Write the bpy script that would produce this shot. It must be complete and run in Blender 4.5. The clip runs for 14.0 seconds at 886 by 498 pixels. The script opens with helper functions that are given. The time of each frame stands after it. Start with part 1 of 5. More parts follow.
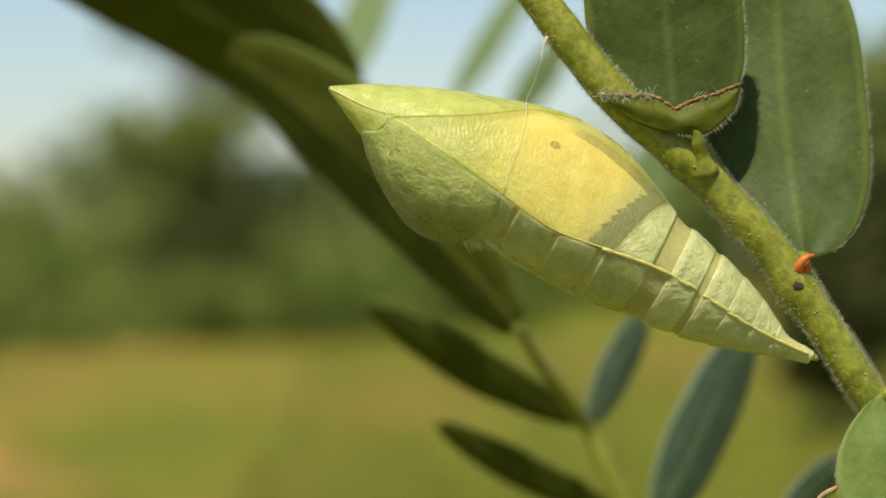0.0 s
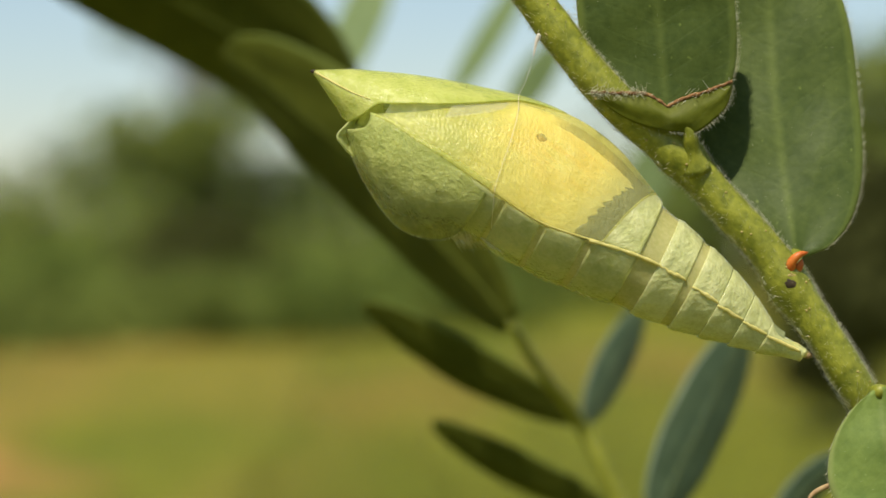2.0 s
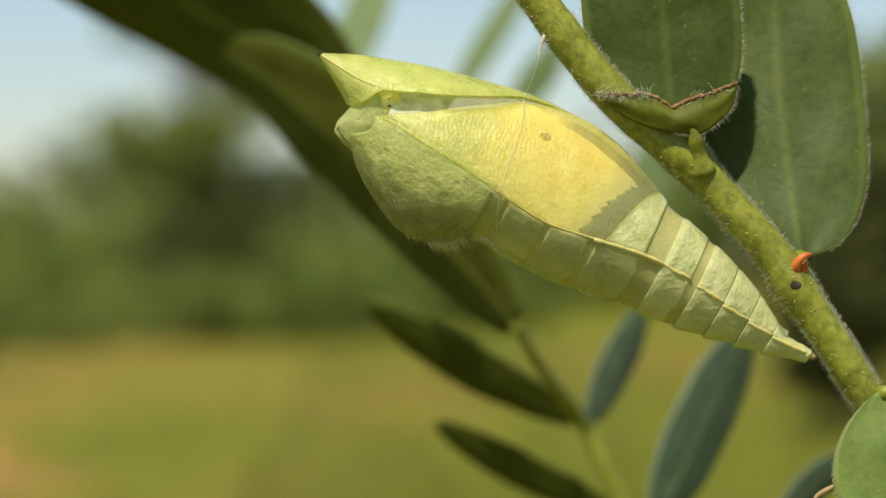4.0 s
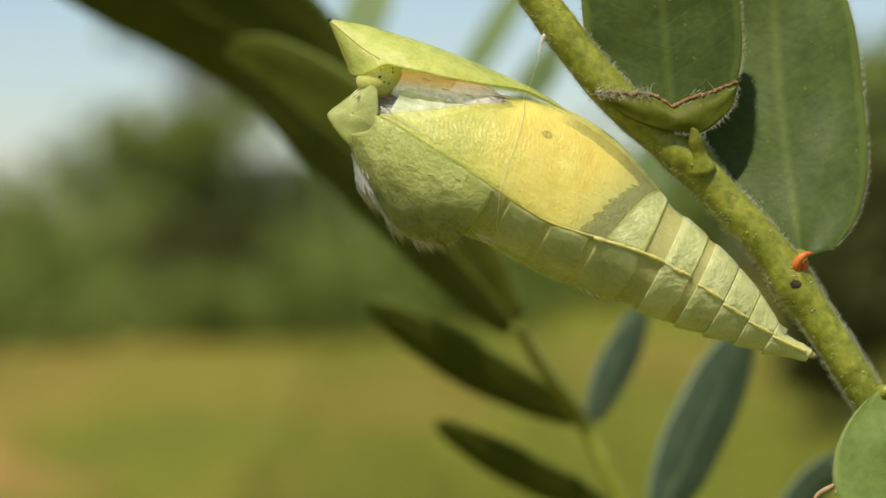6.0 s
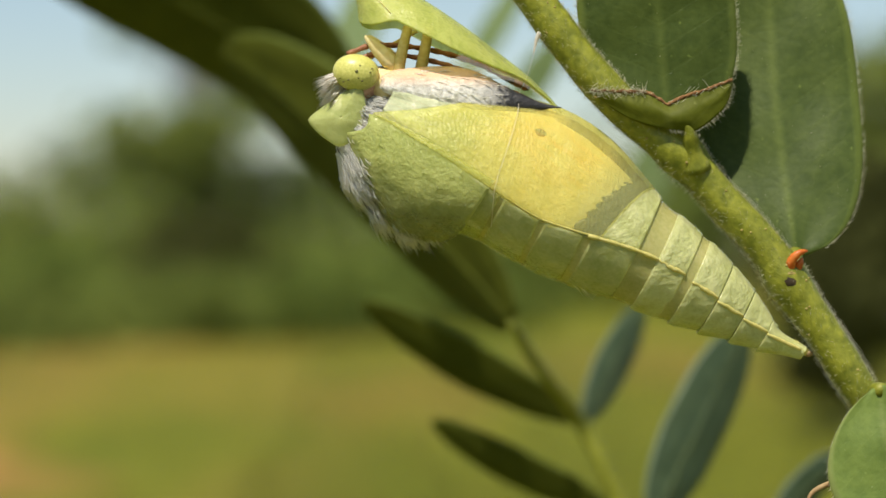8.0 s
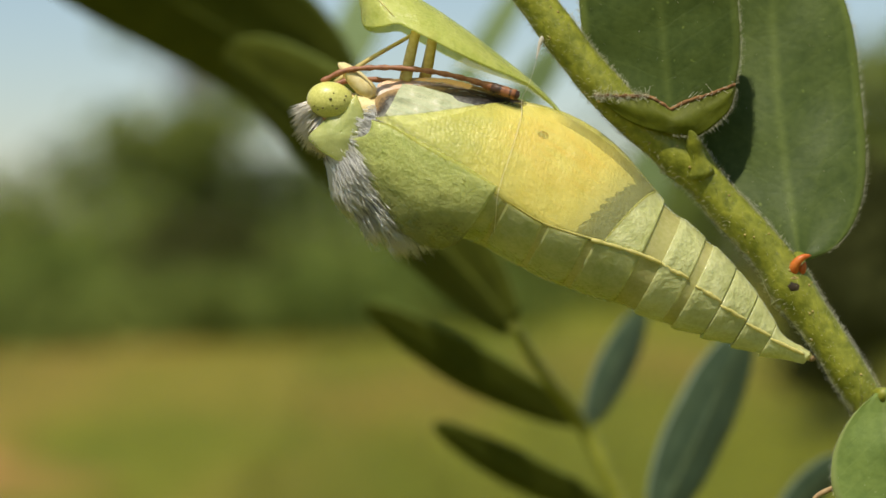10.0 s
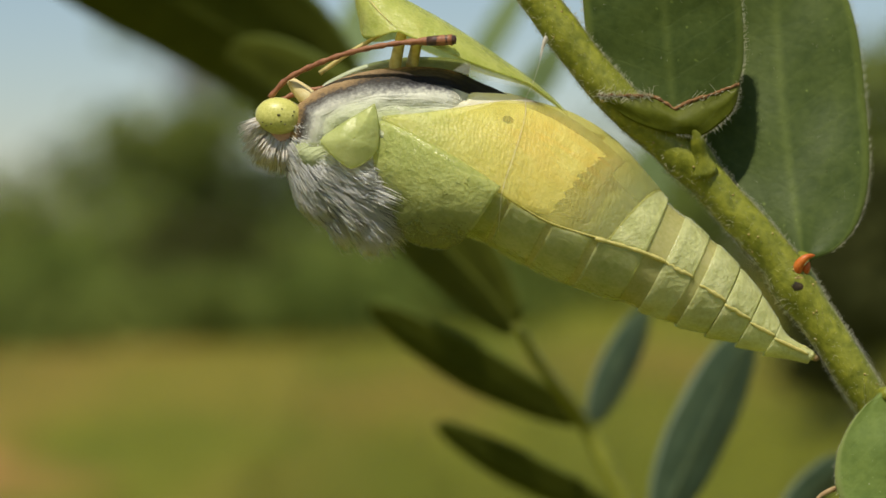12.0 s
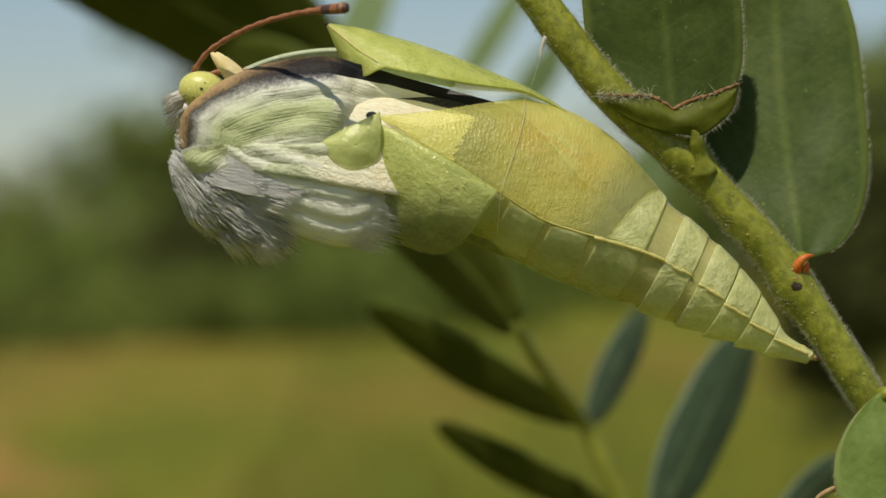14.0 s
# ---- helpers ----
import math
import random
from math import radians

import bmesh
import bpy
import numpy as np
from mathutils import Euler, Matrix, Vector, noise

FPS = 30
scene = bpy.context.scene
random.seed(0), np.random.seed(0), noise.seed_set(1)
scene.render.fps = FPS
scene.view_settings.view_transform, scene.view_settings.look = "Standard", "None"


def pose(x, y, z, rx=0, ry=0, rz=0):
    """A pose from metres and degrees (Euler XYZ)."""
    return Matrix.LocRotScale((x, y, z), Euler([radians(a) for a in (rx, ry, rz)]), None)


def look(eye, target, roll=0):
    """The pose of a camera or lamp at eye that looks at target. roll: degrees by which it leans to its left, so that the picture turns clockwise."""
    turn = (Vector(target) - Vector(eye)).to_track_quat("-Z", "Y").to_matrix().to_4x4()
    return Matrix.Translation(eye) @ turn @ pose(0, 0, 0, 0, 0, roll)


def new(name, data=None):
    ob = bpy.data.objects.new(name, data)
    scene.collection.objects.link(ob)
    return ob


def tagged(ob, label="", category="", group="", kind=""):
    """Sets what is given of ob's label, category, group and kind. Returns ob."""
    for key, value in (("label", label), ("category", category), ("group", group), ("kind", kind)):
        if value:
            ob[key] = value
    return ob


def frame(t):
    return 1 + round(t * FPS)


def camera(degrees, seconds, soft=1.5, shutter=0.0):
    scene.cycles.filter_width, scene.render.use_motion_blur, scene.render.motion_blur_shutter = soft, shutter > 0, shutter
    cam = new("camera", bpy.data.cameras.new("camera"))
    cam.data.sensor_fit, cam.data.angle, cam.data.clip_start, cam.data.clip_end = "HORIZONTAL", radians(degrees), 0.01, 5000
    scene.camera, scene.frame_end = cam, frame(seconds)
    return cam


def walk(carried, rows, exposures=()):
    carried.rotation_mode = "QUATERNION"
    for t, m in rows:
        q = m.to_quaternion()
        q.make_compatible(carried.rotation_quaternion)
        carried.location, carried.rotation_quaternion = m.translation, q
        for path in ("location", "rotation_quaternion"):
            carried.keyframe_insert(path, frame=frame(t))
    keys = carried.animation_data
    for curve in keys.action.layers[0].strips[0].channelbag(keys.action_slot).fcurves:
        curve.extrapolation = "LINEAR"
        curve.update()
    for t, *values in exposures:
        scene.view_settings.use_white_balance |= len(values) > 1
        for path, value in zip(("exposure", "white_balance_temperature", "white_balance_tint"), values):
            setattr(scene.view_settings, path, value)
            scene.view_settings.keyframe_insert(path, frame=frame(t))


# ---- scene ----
# Macro shot: all lengths below are millimetres unless noted; x right, y away from the camera, z up from the twig's centre.
MM, H, D = 0.001, 0.9, 139.0

cam = camera(20.0, 14.0, soft=1.6)
cam.data.dof.use_dof = True
cam.data.dof.focus_distance = 0.1375
cam.data.dof.aperture_fstop = 40.0

# seconds, sideways and upward sway of the hand-held camera in mm
SWAY = [
    (0.0, -0.000, 0.000),
    (0.5, -0.050, -0.047),
    (1.0, 0.048, 0.047),
    (1.5, 0.167, -0.191),
    (2.0, 0.431, -0.144),
    (2.5, 0.288, 0.094),
    (3.0, 0.191, 0.094),
    (5.5, 0.144, -0.359),
    (6.0, 0.144, -0.120),
    (6.5, 0.094, -0.167),
    (7.0, 0.241, -0.334),
    (7.5, 0.288, -0.120),
    (8.0, 0.431, -0.241),
    (10.5, 0.144, 0.047),
    (11.0, 0.047, -0.048),
    (11.5, 0.047, 0.000),
    (12.0, 0.047, 0.000),
    (12.5, 0.047, 0.000),
    (13.0, 0.097, 0.047),
    (13.5, 0.120, -0.023),
    (14.0, 0.097, 0.000),
]


def at(p):
    return Vector((p[0] * MM, p[1] * MM, H + p[2] * MM))


walk(cam, [(t, look(at((sx, -D, sz)), at((sx, 0, sz)))) for t, sx, sz in SWAY], [(0.0, 0.30), (8.0, 0.24), (10.5, 0.08), (11.5, 0.0), (12.5, -0.14), (14.0, -0.22)])

# ---- light ----
SUN_FROM = Vector((-0.18, -0.47, 0.86)).normalized()
world = bpy.data.worlds.new("sky")
scene.world = world
world.use_nodes = True
wn = world.node_tree.nodes
sky = wn.new("ShaderNodeTexSky")
sky.sky_type, sky.sun_disc = "NISHITA", False
sky.sun_elevation = math.asin(SUN_FROM.z)
sky.sun_rotation = math.atan2(SUN_FROM.x, SUN_FROM.y)
sky.air_density, sky.dust_density, sky.ozone_density = 1.0, 0.6, 1.0
wn["Background"].inputs["Strength"].default_value = 0.093
world.node_tree.links.new(sky.outputs[0], wn["Background"].inputs["Color"])
sun = new("sun", bpy.data.lights.new("sun", "SUN"))
sun.data.energy, sun.data.angle, sun.data.color = 4.9, radians(0.5), (1.0, 0.91, 0.76)
sun.matrix_world = look(Vector((0, 0, 5)) + SUN_FROM, (0, 0, 5))


# ---- materials ----
def nodes_of(name):
    m = bpy.data.materials.new(name)
    m.use_nodes = True
    return m, m.node_tree.nodes, m.node_tree.links


def noise_node(n, l, scale, detail=4.0, coord="Object", rough=0.6):
    tc = n.new("ShaderNodeTexCoord")
    t = n.new("ShaderNodeTexNoise")
    t.inputs["Scale"].default_value, t.inputs["Detail"].default_value, t.inputs["Roughness"].default_value = scale, detail, rough
    l.new(tc.outputs[coord], t.inputs["Vector"])
    return t.outputs["Fac"]


def ramp(n, l, fac, stops):
    r = n.new("ShaderNodeValToRGB")
    el = r.color_ramp.elements
    while len(el) < len(stops):
        el.new(0.5)
    for e, (p, c) in zip(el, stops):
        e.position, e.color = p, (*c, 1) if len(c) == 3 else c
    l.new(fac, r.inputs["Fac"])
    return r.outputs["Color"]


def mixc(n, l, fac, a, b, blend="MIX"):
    m = n.new("ShaderNodeMix")
    m.data_type, m.blend_type = "RGBA", blend
    for sock, v in ((m.inputs[0], fac), (m.inputs[6], a), (m.inputs[7], b)):
        if isinstance(v, (int, float)):
            sock.default_value = v
        elif isinstance(v, tuple):
            sock.default_value = (*v, 1)
        else:
            l.new(v, sock)
    return m.outputs[2]


def calc(n, l, op, a, b=0.0, c=0.0):
    m = n.new("ShaderNodeMath")
    m.operation = op
    for sock, v in zip(m.inputs, (a, b, c)):
        if isinstance(v, (int, float)):
            sock.default_value = v
        else:
            l.new(v, sock)
    return m.outputs[0]


def bump(n, l, bsdf, fac, dist_mm, strength=0.6):
    b = n.new("ShaderNodeBump")
    b.inputs["Strength"].default_value, b.inputs["Distance"].default_value = strength, dist_mm * MM
    l.new(fac, b.inputs["Height"])
    l.new(b.outputs[0], bsdf.inputs["Normal"])


def finish(n, l, shader):
    l.new(shader, n["Material Output"].inputs["Surface"])


def plain(name, dark, light, grain_mm=1.0, rough=0.6, relief_mm=0.03, spec=0.4, translucent=0.0, stain=0.3, metal=0.0, clear=0.0):
    """Grain and stains at two scales, a fine relief, and light that soaks through or passes straight where asked."""
    m, n, l = nodes_of(name)
    p = n["Principled BSDF"]
    fine = noise_node(n, l, 1.0 / (grain_mm * MM))
    wide = noise_node(n, l, 0.13 / (grain_mm * MM), 3.0)
    col = ramp(n, l, fine, [(0.3, dark), (0.7, light)])
    col = mixc(n, l, calc(n, l, "MULTIPLY", wide, stain), col, tuple(c * 0.55 for c in dark))
    l.new(col, p.inputs["Base Color"])
    p.inputs["Roughness"].default_value, p.inputs["Specular IOR Level"].default_value, p.inputs["Metallic"].default_value = rough, spec, metal
    bump(n, l, p, fine, relief_mm)
    out = p.outputs[0]
    if translucent:
        tr = n.new("ShaderNodeBsdfTranslucent")
        l.new(col, tr.inputs["Color"])
        out = mix_shader(n, l, translucent, out, tr.outputs[0])
    if clear:
        tp = n.new("ShaderNodeBsdfTransparent")
        tp.inputs["Color"].default_value = (1, 1, 1, 1)
        out = mix_shader(n, l, clear, out, tp.outputs[0])
    finish(n, l, out)
    return m


def mix_shader(n, l, fac, a, b):
    s = n.new("ShaderNodeMixShader")
    if isinstance(fac, (int, float)):
        s.inputs[0].default_value = fac
    else:
        l.new(fac, s.inputs[0])
    l.new(a, s.inputs[1])
    l.new(b, s.inputs[2])
    return s.outputs[0]


def shell_material(name, dark, light, tint, clear, rough=0.32, relief_mm=0.10, wrinkle_mm=0.0, streaks=0.0, smoke_shade=0.0, green_front=0.0):
    """Thin horny skin: partly clear and tinted, partly a milky scattering film with a wet gloss.
    wrinkle_mm: spacing of the fine cross wrinkles; streaks: how much orange shows in the middle of the piece (UV);
    smoke_shade: grey stain and painted-in shade away from its upper front corner; green_front: how far it turns green
    towards its front."""
    m, n, l = nodes_of(name)
    p = n["Principled BSDF"]
    fine = noise_node(n, l, 5.0 / MM, 3.0)
    mid = noise_node(n, l, 0.9 / MM, 4.0)
    wide = noise_node(n, l, 0.32 / MM, 3.0)
    col = ramp(n, l, calc(n, l, "ADD", calc(n, l, "MULTIPLY", mid, 0.65), calc(n, l, "MULTIPLY", fine, 0.35)), [(0.36, dark), (0.62, light)])
    pale = ramp(n, l, wide, [(0.50, (0, 0, 0)), (0.70, (1, 1, 1))])
    col = mixc(n, l, calc(n, l, "MULTIPLY", pale, 0.22), col, tuple(min(1.0, c * 1.25 + 0.05) for c in light))
    tc = n.new("ShaderNodeTexCoord")
    height = calc(n, l, "ADD", calc(n, l, "MULTIPLY", mid, 1.6), calc(n, l, "MULTIPLY", fine, 0.45))
    if wrinkle_mm:
        dot = n.new("ShaderNodeVectorMath")
        dot.operation = "DOT_PRODUCT"
        l.new(tc.outputs["Object"], dot.inputs[0])
        dot.inputs[1].default_value = (-0.97, 0.0, 0.24)
        along = calc(n, l, "ADD", calc(n, l, "MULTIPLY", dot.outputs["Value"], 6.283 / (wrinkle_mm * MM)), calc(n, l, "MULTIPLY", mid, 26.0))
        rows = calc(n, l, "SINE", along)
        height = calc(n, l, "ADD", height, calc(n, l, "MULTIPLY", calc(n, l, "MULTIPLY", rows, fine), 0.09))
        col = mixc(n, l, calc(n, l, "MULTIPLY", calc(n, l, "GREATER_THAN", rows, 0.55), 0.03), col, dark)
    if streaks:
        uv = n.new("ShaderNodeUVMap")
        sep = n.new("ShaderNodeSeparateXYZ")
        l.new(uv.outputs[0], sep.inputs[0])
        du = calc(n, l, "MULTIPLY", calc(n, l, "SUBTRACT", sep.outputs[0], 0.36), 2.6)
        dv = calc(n, l, "MULTIPLY", calc(n, l, "SUBTRACT", sep.outputs[1], 0.52), 2.6)
        r = calc(n, l, "ADD", calc(n, l, "MULTIPLY", du, du), calc(n, l, "MULTIPLY", dv, dv))
        zone = ramp(n, l, r, [(0.05, (1, 1, 1)), (0.75, (0, 0, 0))])
        comb = n.new("ShaderNodeCombineXYZ")
        l.new(calc(n, l, "MULTIPLY", sep.outputs[0], 5.0), comb.inputs[0])
        l.new(calc(n, l, "MULTIPLY", calc(n, l, "SUBTRACT", sep.outputs[1], calc(n, l, "MULTIPLY", sep.outputs[0], 0.3)), 22.0), comb.inputs[1])
        st = n.new("ShaderNodeTexNoise")
        st.inputs["Scale"].default_value, st.inputs["Detail"].default_value = 1.0, 3.0
        l.new(comb.outputs[0], st.inputs["Vector"])
        k = calc(n, l, "MULTIPLY", ramp(n, l, st.outputs["Fac"], [(0.40, (0, 0, 0)), (0.66, (1, 1, 1))]), zone)
        col = mixc(n, l, calc(n, l, "MULTIPLY", k, streaks), col, (0.86, 0.56, 0.13))
    if green_front:
        uv = n.new("ShaderNodeUVMap")
        sep = n.new("ShaderNodeSeparateXYZ")
        l.new(uv.outputs[0], sep.inputs[0])
        k = calc(n, l, "ADD", sep.outputs[0], calc(n, l, "MULTIPLY", calc(n, l, "SUBTRACT", mid, 0.5), 0.3))
        k = calc(n, l, "SUBTRACT", k, calc(n, l, "MULTIPLY", sep.outputs[1], 0.22))
        col = mixc(n, l, calc(n, l, "MULTIPLY", ramp(n, l, k, [(0.34, (0, 0, 0)), (0.70, (1, 1, 1))]), green_front), col, (0.58, 0.63, 0.20))
        # duller grey-green where it meets the abdomen
        col = mixc(n, l, ramp(n, l, sep.outputs[0], [(0.06, (0.8, 0.8, 0.8)), (0.20, (0, 0, 0))]), col, (0.38, 0.42, 0.22))
    # grey stain, with the shade of the lower rear put into the colour
    if smoke_shade:
        uv = n.new("ShaderNodeUVMap")
        sep = n.new("ShaderNodeSeparateXYZ")
        l.new(uv.outputs[0], sep.inputs[0])
        k = calc(n, l, "ADD", calc(n, l, "MULTIPLY", sep.outputs[0], 0.45), calc(n, l, "MULTIPLY", sep.outputs[1], 0.75))
        k = calc(n, l, "ADD", k, calc(n, l, "MULTIPLY", calc(n, l, "SUBTRACT", mid, 0.5), 0.5))
        col = mixc(n, l, calc(n, l, "MULTIPLY", ramp(n, l, k, [(0.34, (1, 1, 1)), (0.80, (0, 0, 0))]), smoke_shade), col, (0.13, 0.13, 0.10))
        glint = ramp(n, l, noise_node(n, l, 3.4 / MM, 1.0), [(0.70, (0, 0, 0)), (0.75, (1, 1, 1))])
        height = calc(n, l, "ADD", height, calc(n, l, "MULTIPLY", glint, 0.8))
    l.new(col, p.inputs["Base Color"])
    p.inputs["Roughness"].default_value, p.inputs["Specular IOR Level"].default_value = rough, 0.5
    bump(n, l, p, height, relief_mm, 0.9)
    soak = n.new("ShaderNodeBsdfTranslucent")
    l.new(col, soak.inputs["Color"])
    body = mix_shader(n, l, 0.10, p.outputs[0], soak.outputs[0])
    tp = n.new("ShaderNodeBsdfTransparent")
    tp.inputs["Color"].default_value = (*tint, 1)
    k = calc(n, l, "ADD", clear - 0.08, calc(n, l, "MULTIPLY", mid, 0.16))
    finish(n, l, mix_shader(n, l, k, body, tp.outputs[0]))
    return m


def leaf_material(name, dark, light, vein, translucent=0.25, rough=0.55, veins=9.0, grain_mm=0.5, spec=0.3):
    """A leaf blade: UV u along the midrib, v across it; paler midrib and side veins, mottled green."""
    m, n, l = nodes_of(name)
    p = n["Principled BSDF"]
    fine = noise_node(n, l, 1.0 / (grain_mm * MM), 6.0)
    wide = noise_node(n, l, 0.16 / (grain_mm * MM), 3.0)
    col = ramp(n, l, calc(n, l, "ADD", calc(n, l, "MULTIPLY", fine, 0.5), calc(n, l, "MULTIPLY", wide, 0.5)), [(0.38, dark), (0.62, light)])
    uv = n.new("ShaderNodeUVMap")
    sep = n.new("ShaderNodeSeparateXYZ")
    l.new(uv.outputs[0], sep.inputs[0])
    across = calc(n, l, "ABSOLUTE", calc(n, l, "SUBTRACT", sep.outputs[1], 0.5))
    wob = calc(n, l, "MULTIPLY", wide, 0.5)
    ph = calc(n, l, "FRACT", calc(n, l, "MULTIPLY", calc(n, l, "ADD", calc(n, l, "SUBTRACT", sep.outputs[0], calc(n, l, "MULTIPLY", across, 0.35)), calc(n, l, "MULTIPLY", wob, 0.06)), veins))
    side = calc(n, l, "LESS_THAN", ph, 0.10)
    mid = ramp(n, l, across, [(0.006, (1, 1, 1)), (0.045, (0, 0, 0))])
    edge = ramp(n, l, across, [(0.44, (0, 0, 0)), (0.485, (1, 1, 1))])
    col = mixc(n, l, calc(n, l, "MULTIPLY", side, 0.05), col, vein)
    col = mixc(n, l, calc(n, l, "MULTIPLY", mid, 0.24), col, vein)
    col = mixc(n, l, calc(n, l, "MULTIPLY", edge, 0.6), col, vein)
    speck = ramp(n, l, noise_node(n, l, 2.2 / MM, 1.0), [(0.74, (0, 0, 0)), (0.80, (1, 1, 1))])
    col = mixc(n, l, calc(n, l, "MULTIPLY", speck, 0.2), col, tuple(min(1, c * 2.5) for c in vein))
    l.new(col, p.inputs["Base Color"])
    p.inputs["Roughness"].default_value, p.inputs["Specular IOR Level"].default_value = rough, spec
    bump(n, l, p, calc(n, l, "ADD", fine, calc(n, l, "MULTIPLY", side, -0.12)), 0.06, 0.7)
    tr = n.new("ShaderNodeBsdfTranslucent")
    l.new(mixc(n, l, 0.5, col, (0.30, 0.36, 0.03)), tr.inputs["Color"])
    finish(n, l, mix_shader(n, l, translucent, p.outputs[0], tr.outputs[0]))
    return m


def wing_material(name):
    """Cream wing, damp and grey-green near the root, with a dark costa and outer margin and one discal dot; UV u from root to tip, v from lower edge to costa."""
    m, n, l = nodes_of(name)
    p = n["Principled BSDF"]
    uv = n.new("ShaderNodeUVMap")
    sep = n.new("ShaderNodeSeparateXYZ")
    l.new(uv.outputs[0], sep.inputs[0])
    u, v = sep.outputs[0], sep.outputs[1]
    fine = noise_node(n, l, 6.0 / MM, 5.0)
    mid = noise_node(n, l, 1.3 / MM, 4.0)
    tip = ramp(n, l, mid, [(0.35, (0.89, 0.85, 0.60)), (0.65, (0.96, 0.93, 0.72))])
    root = ramp(n, l, mid, [(0.30, (0.46, 0.52, 0.30)), (0.60, (0.66, 0.70, 0.46)), (0.72, (0.84, 0.84, 0.66))])
    wig = calc(n, l, "MULTIPLY", calc(n, l, "SUBTRACT", mid, 0.5), 0.10)
    col = mixc(n, l, ramp(n, l, calc(n, l, "ADD", u, calc(n, l, "MULTIPLY", wig, 1.5)), [(0.30, (0, 0, 0)), (0.42, (1, 1, 1))]), root, tip)
    # orange streaks over the outer half
    comb = n.new("ShaderNodeCombineXYZ")
    l.new(calc(n, l, "MULTIPLY", u, 16.0), comb.inputs[0])
    l.new(calc(n, l, "MULTIPLY", calc(n, l, "ADD", v, calc(n, l, "MULTIPLY", u, 0.4)), 40.0), comb.inputs[1])
    st = n.new("ShaderNodeTexNoise")
    st.inputs["Scale"].default_value, st.inputs["Detail"].default_value = 1.0, 3.0
    l.new(comb.outputs[0], st.inputs["Vector"])
    zone = ramp(n, l, calc(n, l, "ABSOLUTE", calc(n, l, "SUBTRACT", u, 0.68)), [(0.06, (1, 1, 1)), (0.17, (0, 0, 0))])
    col = mixc(n, l, calc(n, l, "MULTIPLY", calc(n, l, "MULTIPLY", ramp(n, l, st.outputs["Fac"], [(0.42, (0, 0, 0)), (0.66, (1, 1, 1))]), zone), 0.45), col, (0.93, 0.74, 0.40))
    # veins run from the root
    ph = calc(n, l, "FRACT", calc(n, l, "MULTIPLY", calc(n, l, "ADD", v, calc(n, l, "MULTIPLY", wig, 0.15)), 9.0))
    col = mixc(n, l, calc(n, l, "MULTIPLY", calc(n, l, "LESS_THAN", ph, 0.12), 0.16), col, (0.70, 0.50, 0.20))
    zig = calc(n, l, "MULTIPLY", calc(n, l, "PINGPONG", calc(n, l, "ADD", v, calc(n, l, "MULTIPLY", wig, 2.0)), 0.05), 0.28)
    border = calc(n, l, "ADD", 0.835, calc(n, l, "MULTIPLY", v, 0.155))
    margin = calc(n, l, "GREATER_THAN", calc(n, l, "ADD", calc(n, l, "ADD", u, calc(n, l, "MULTIPLY", wig, 0.55)), zig), border)
    rim = calc(n, l, "SUBTRACT", 0.87, calc(n, l, "MULTIPLY", calc(n, l, "MULTIPLY", u, u), 0.12))
    costa = calc(n, l, "GREATER_THAN", calc(n, l, "ADD", v, calc(n, l, "MULTIPLY", wig, 0.5)), rim)
    costa = calc(n, l, "MULTIPLY", costa, ramp(n, l, u, [(0.56, (0, 0, 0)), (0.64, (1, 1, 1))]))
    dark = ramp(n, l, fine, [(0.35, (0.010, 0.010, 0.012)), (0.75, (0.07, 0.07, 0.07))])
    brown = ramp(n, l, fine, [(0.35, (0.12, 0.08, 0.04)), (0.75, (0.34, 0.25, 0.14))])
    col = mixc(n, l, costa, col, mixc(n, l, ramp(n, l, u, [(0.22, (0, 0, 0)), (0.40, (1, 1, 1))]), brown, dark))
    col = mixc(n, l, margin, col, ramp(n, l, fine, [(0.35, (0.04, 0.045, 0.05)), (0.75, (0.20, 0.22, 0.23))]))
    du = calc(n, l, "MULTIPLY", calc(n, l, "SUBTRACT", u, 0.555), 14.6)
    dv = calc(n, l, "MULTIPLY", calc(n, l, "SUBTRACT", v, 0.583), 6.9)
    r = calc(n, l, "SQRT", calc(n, l, "ADD", calc(n, l, "MULTIPLY", du, du), calc(n, l, "MULTIPLY", dv, dv)))
    col = mixc(n, l, calc(n, l, "LESS_THAN", calc(n, l, "ADD", r, calc(n, l, "MULTIPLY", wig, 0.6)), 0.30), col, (0.012, 0.012, 0.014))
    l.new(col, p.inputs["Base Color"])
    p.inputs["Roughness"].default_value = 0.75
    bump(n, l, p, calc(n, l, "ADD", fine, calc(n, l, "ADD", calc(n, l, "MULTIPLY", mid, 0.6), calc(n, l, "MULTIPLY", st.outputs["Fac"], 0.8))), 0.14, 0.9)
    tr = n.new("ShaderNodeBsdfTranslucent")
    l.new(col, tr.inputs["Color"])
    finish(n, l, mix_shader(n, l, 0.25, p.outputs[0], tr.outputs[0]))
    return m


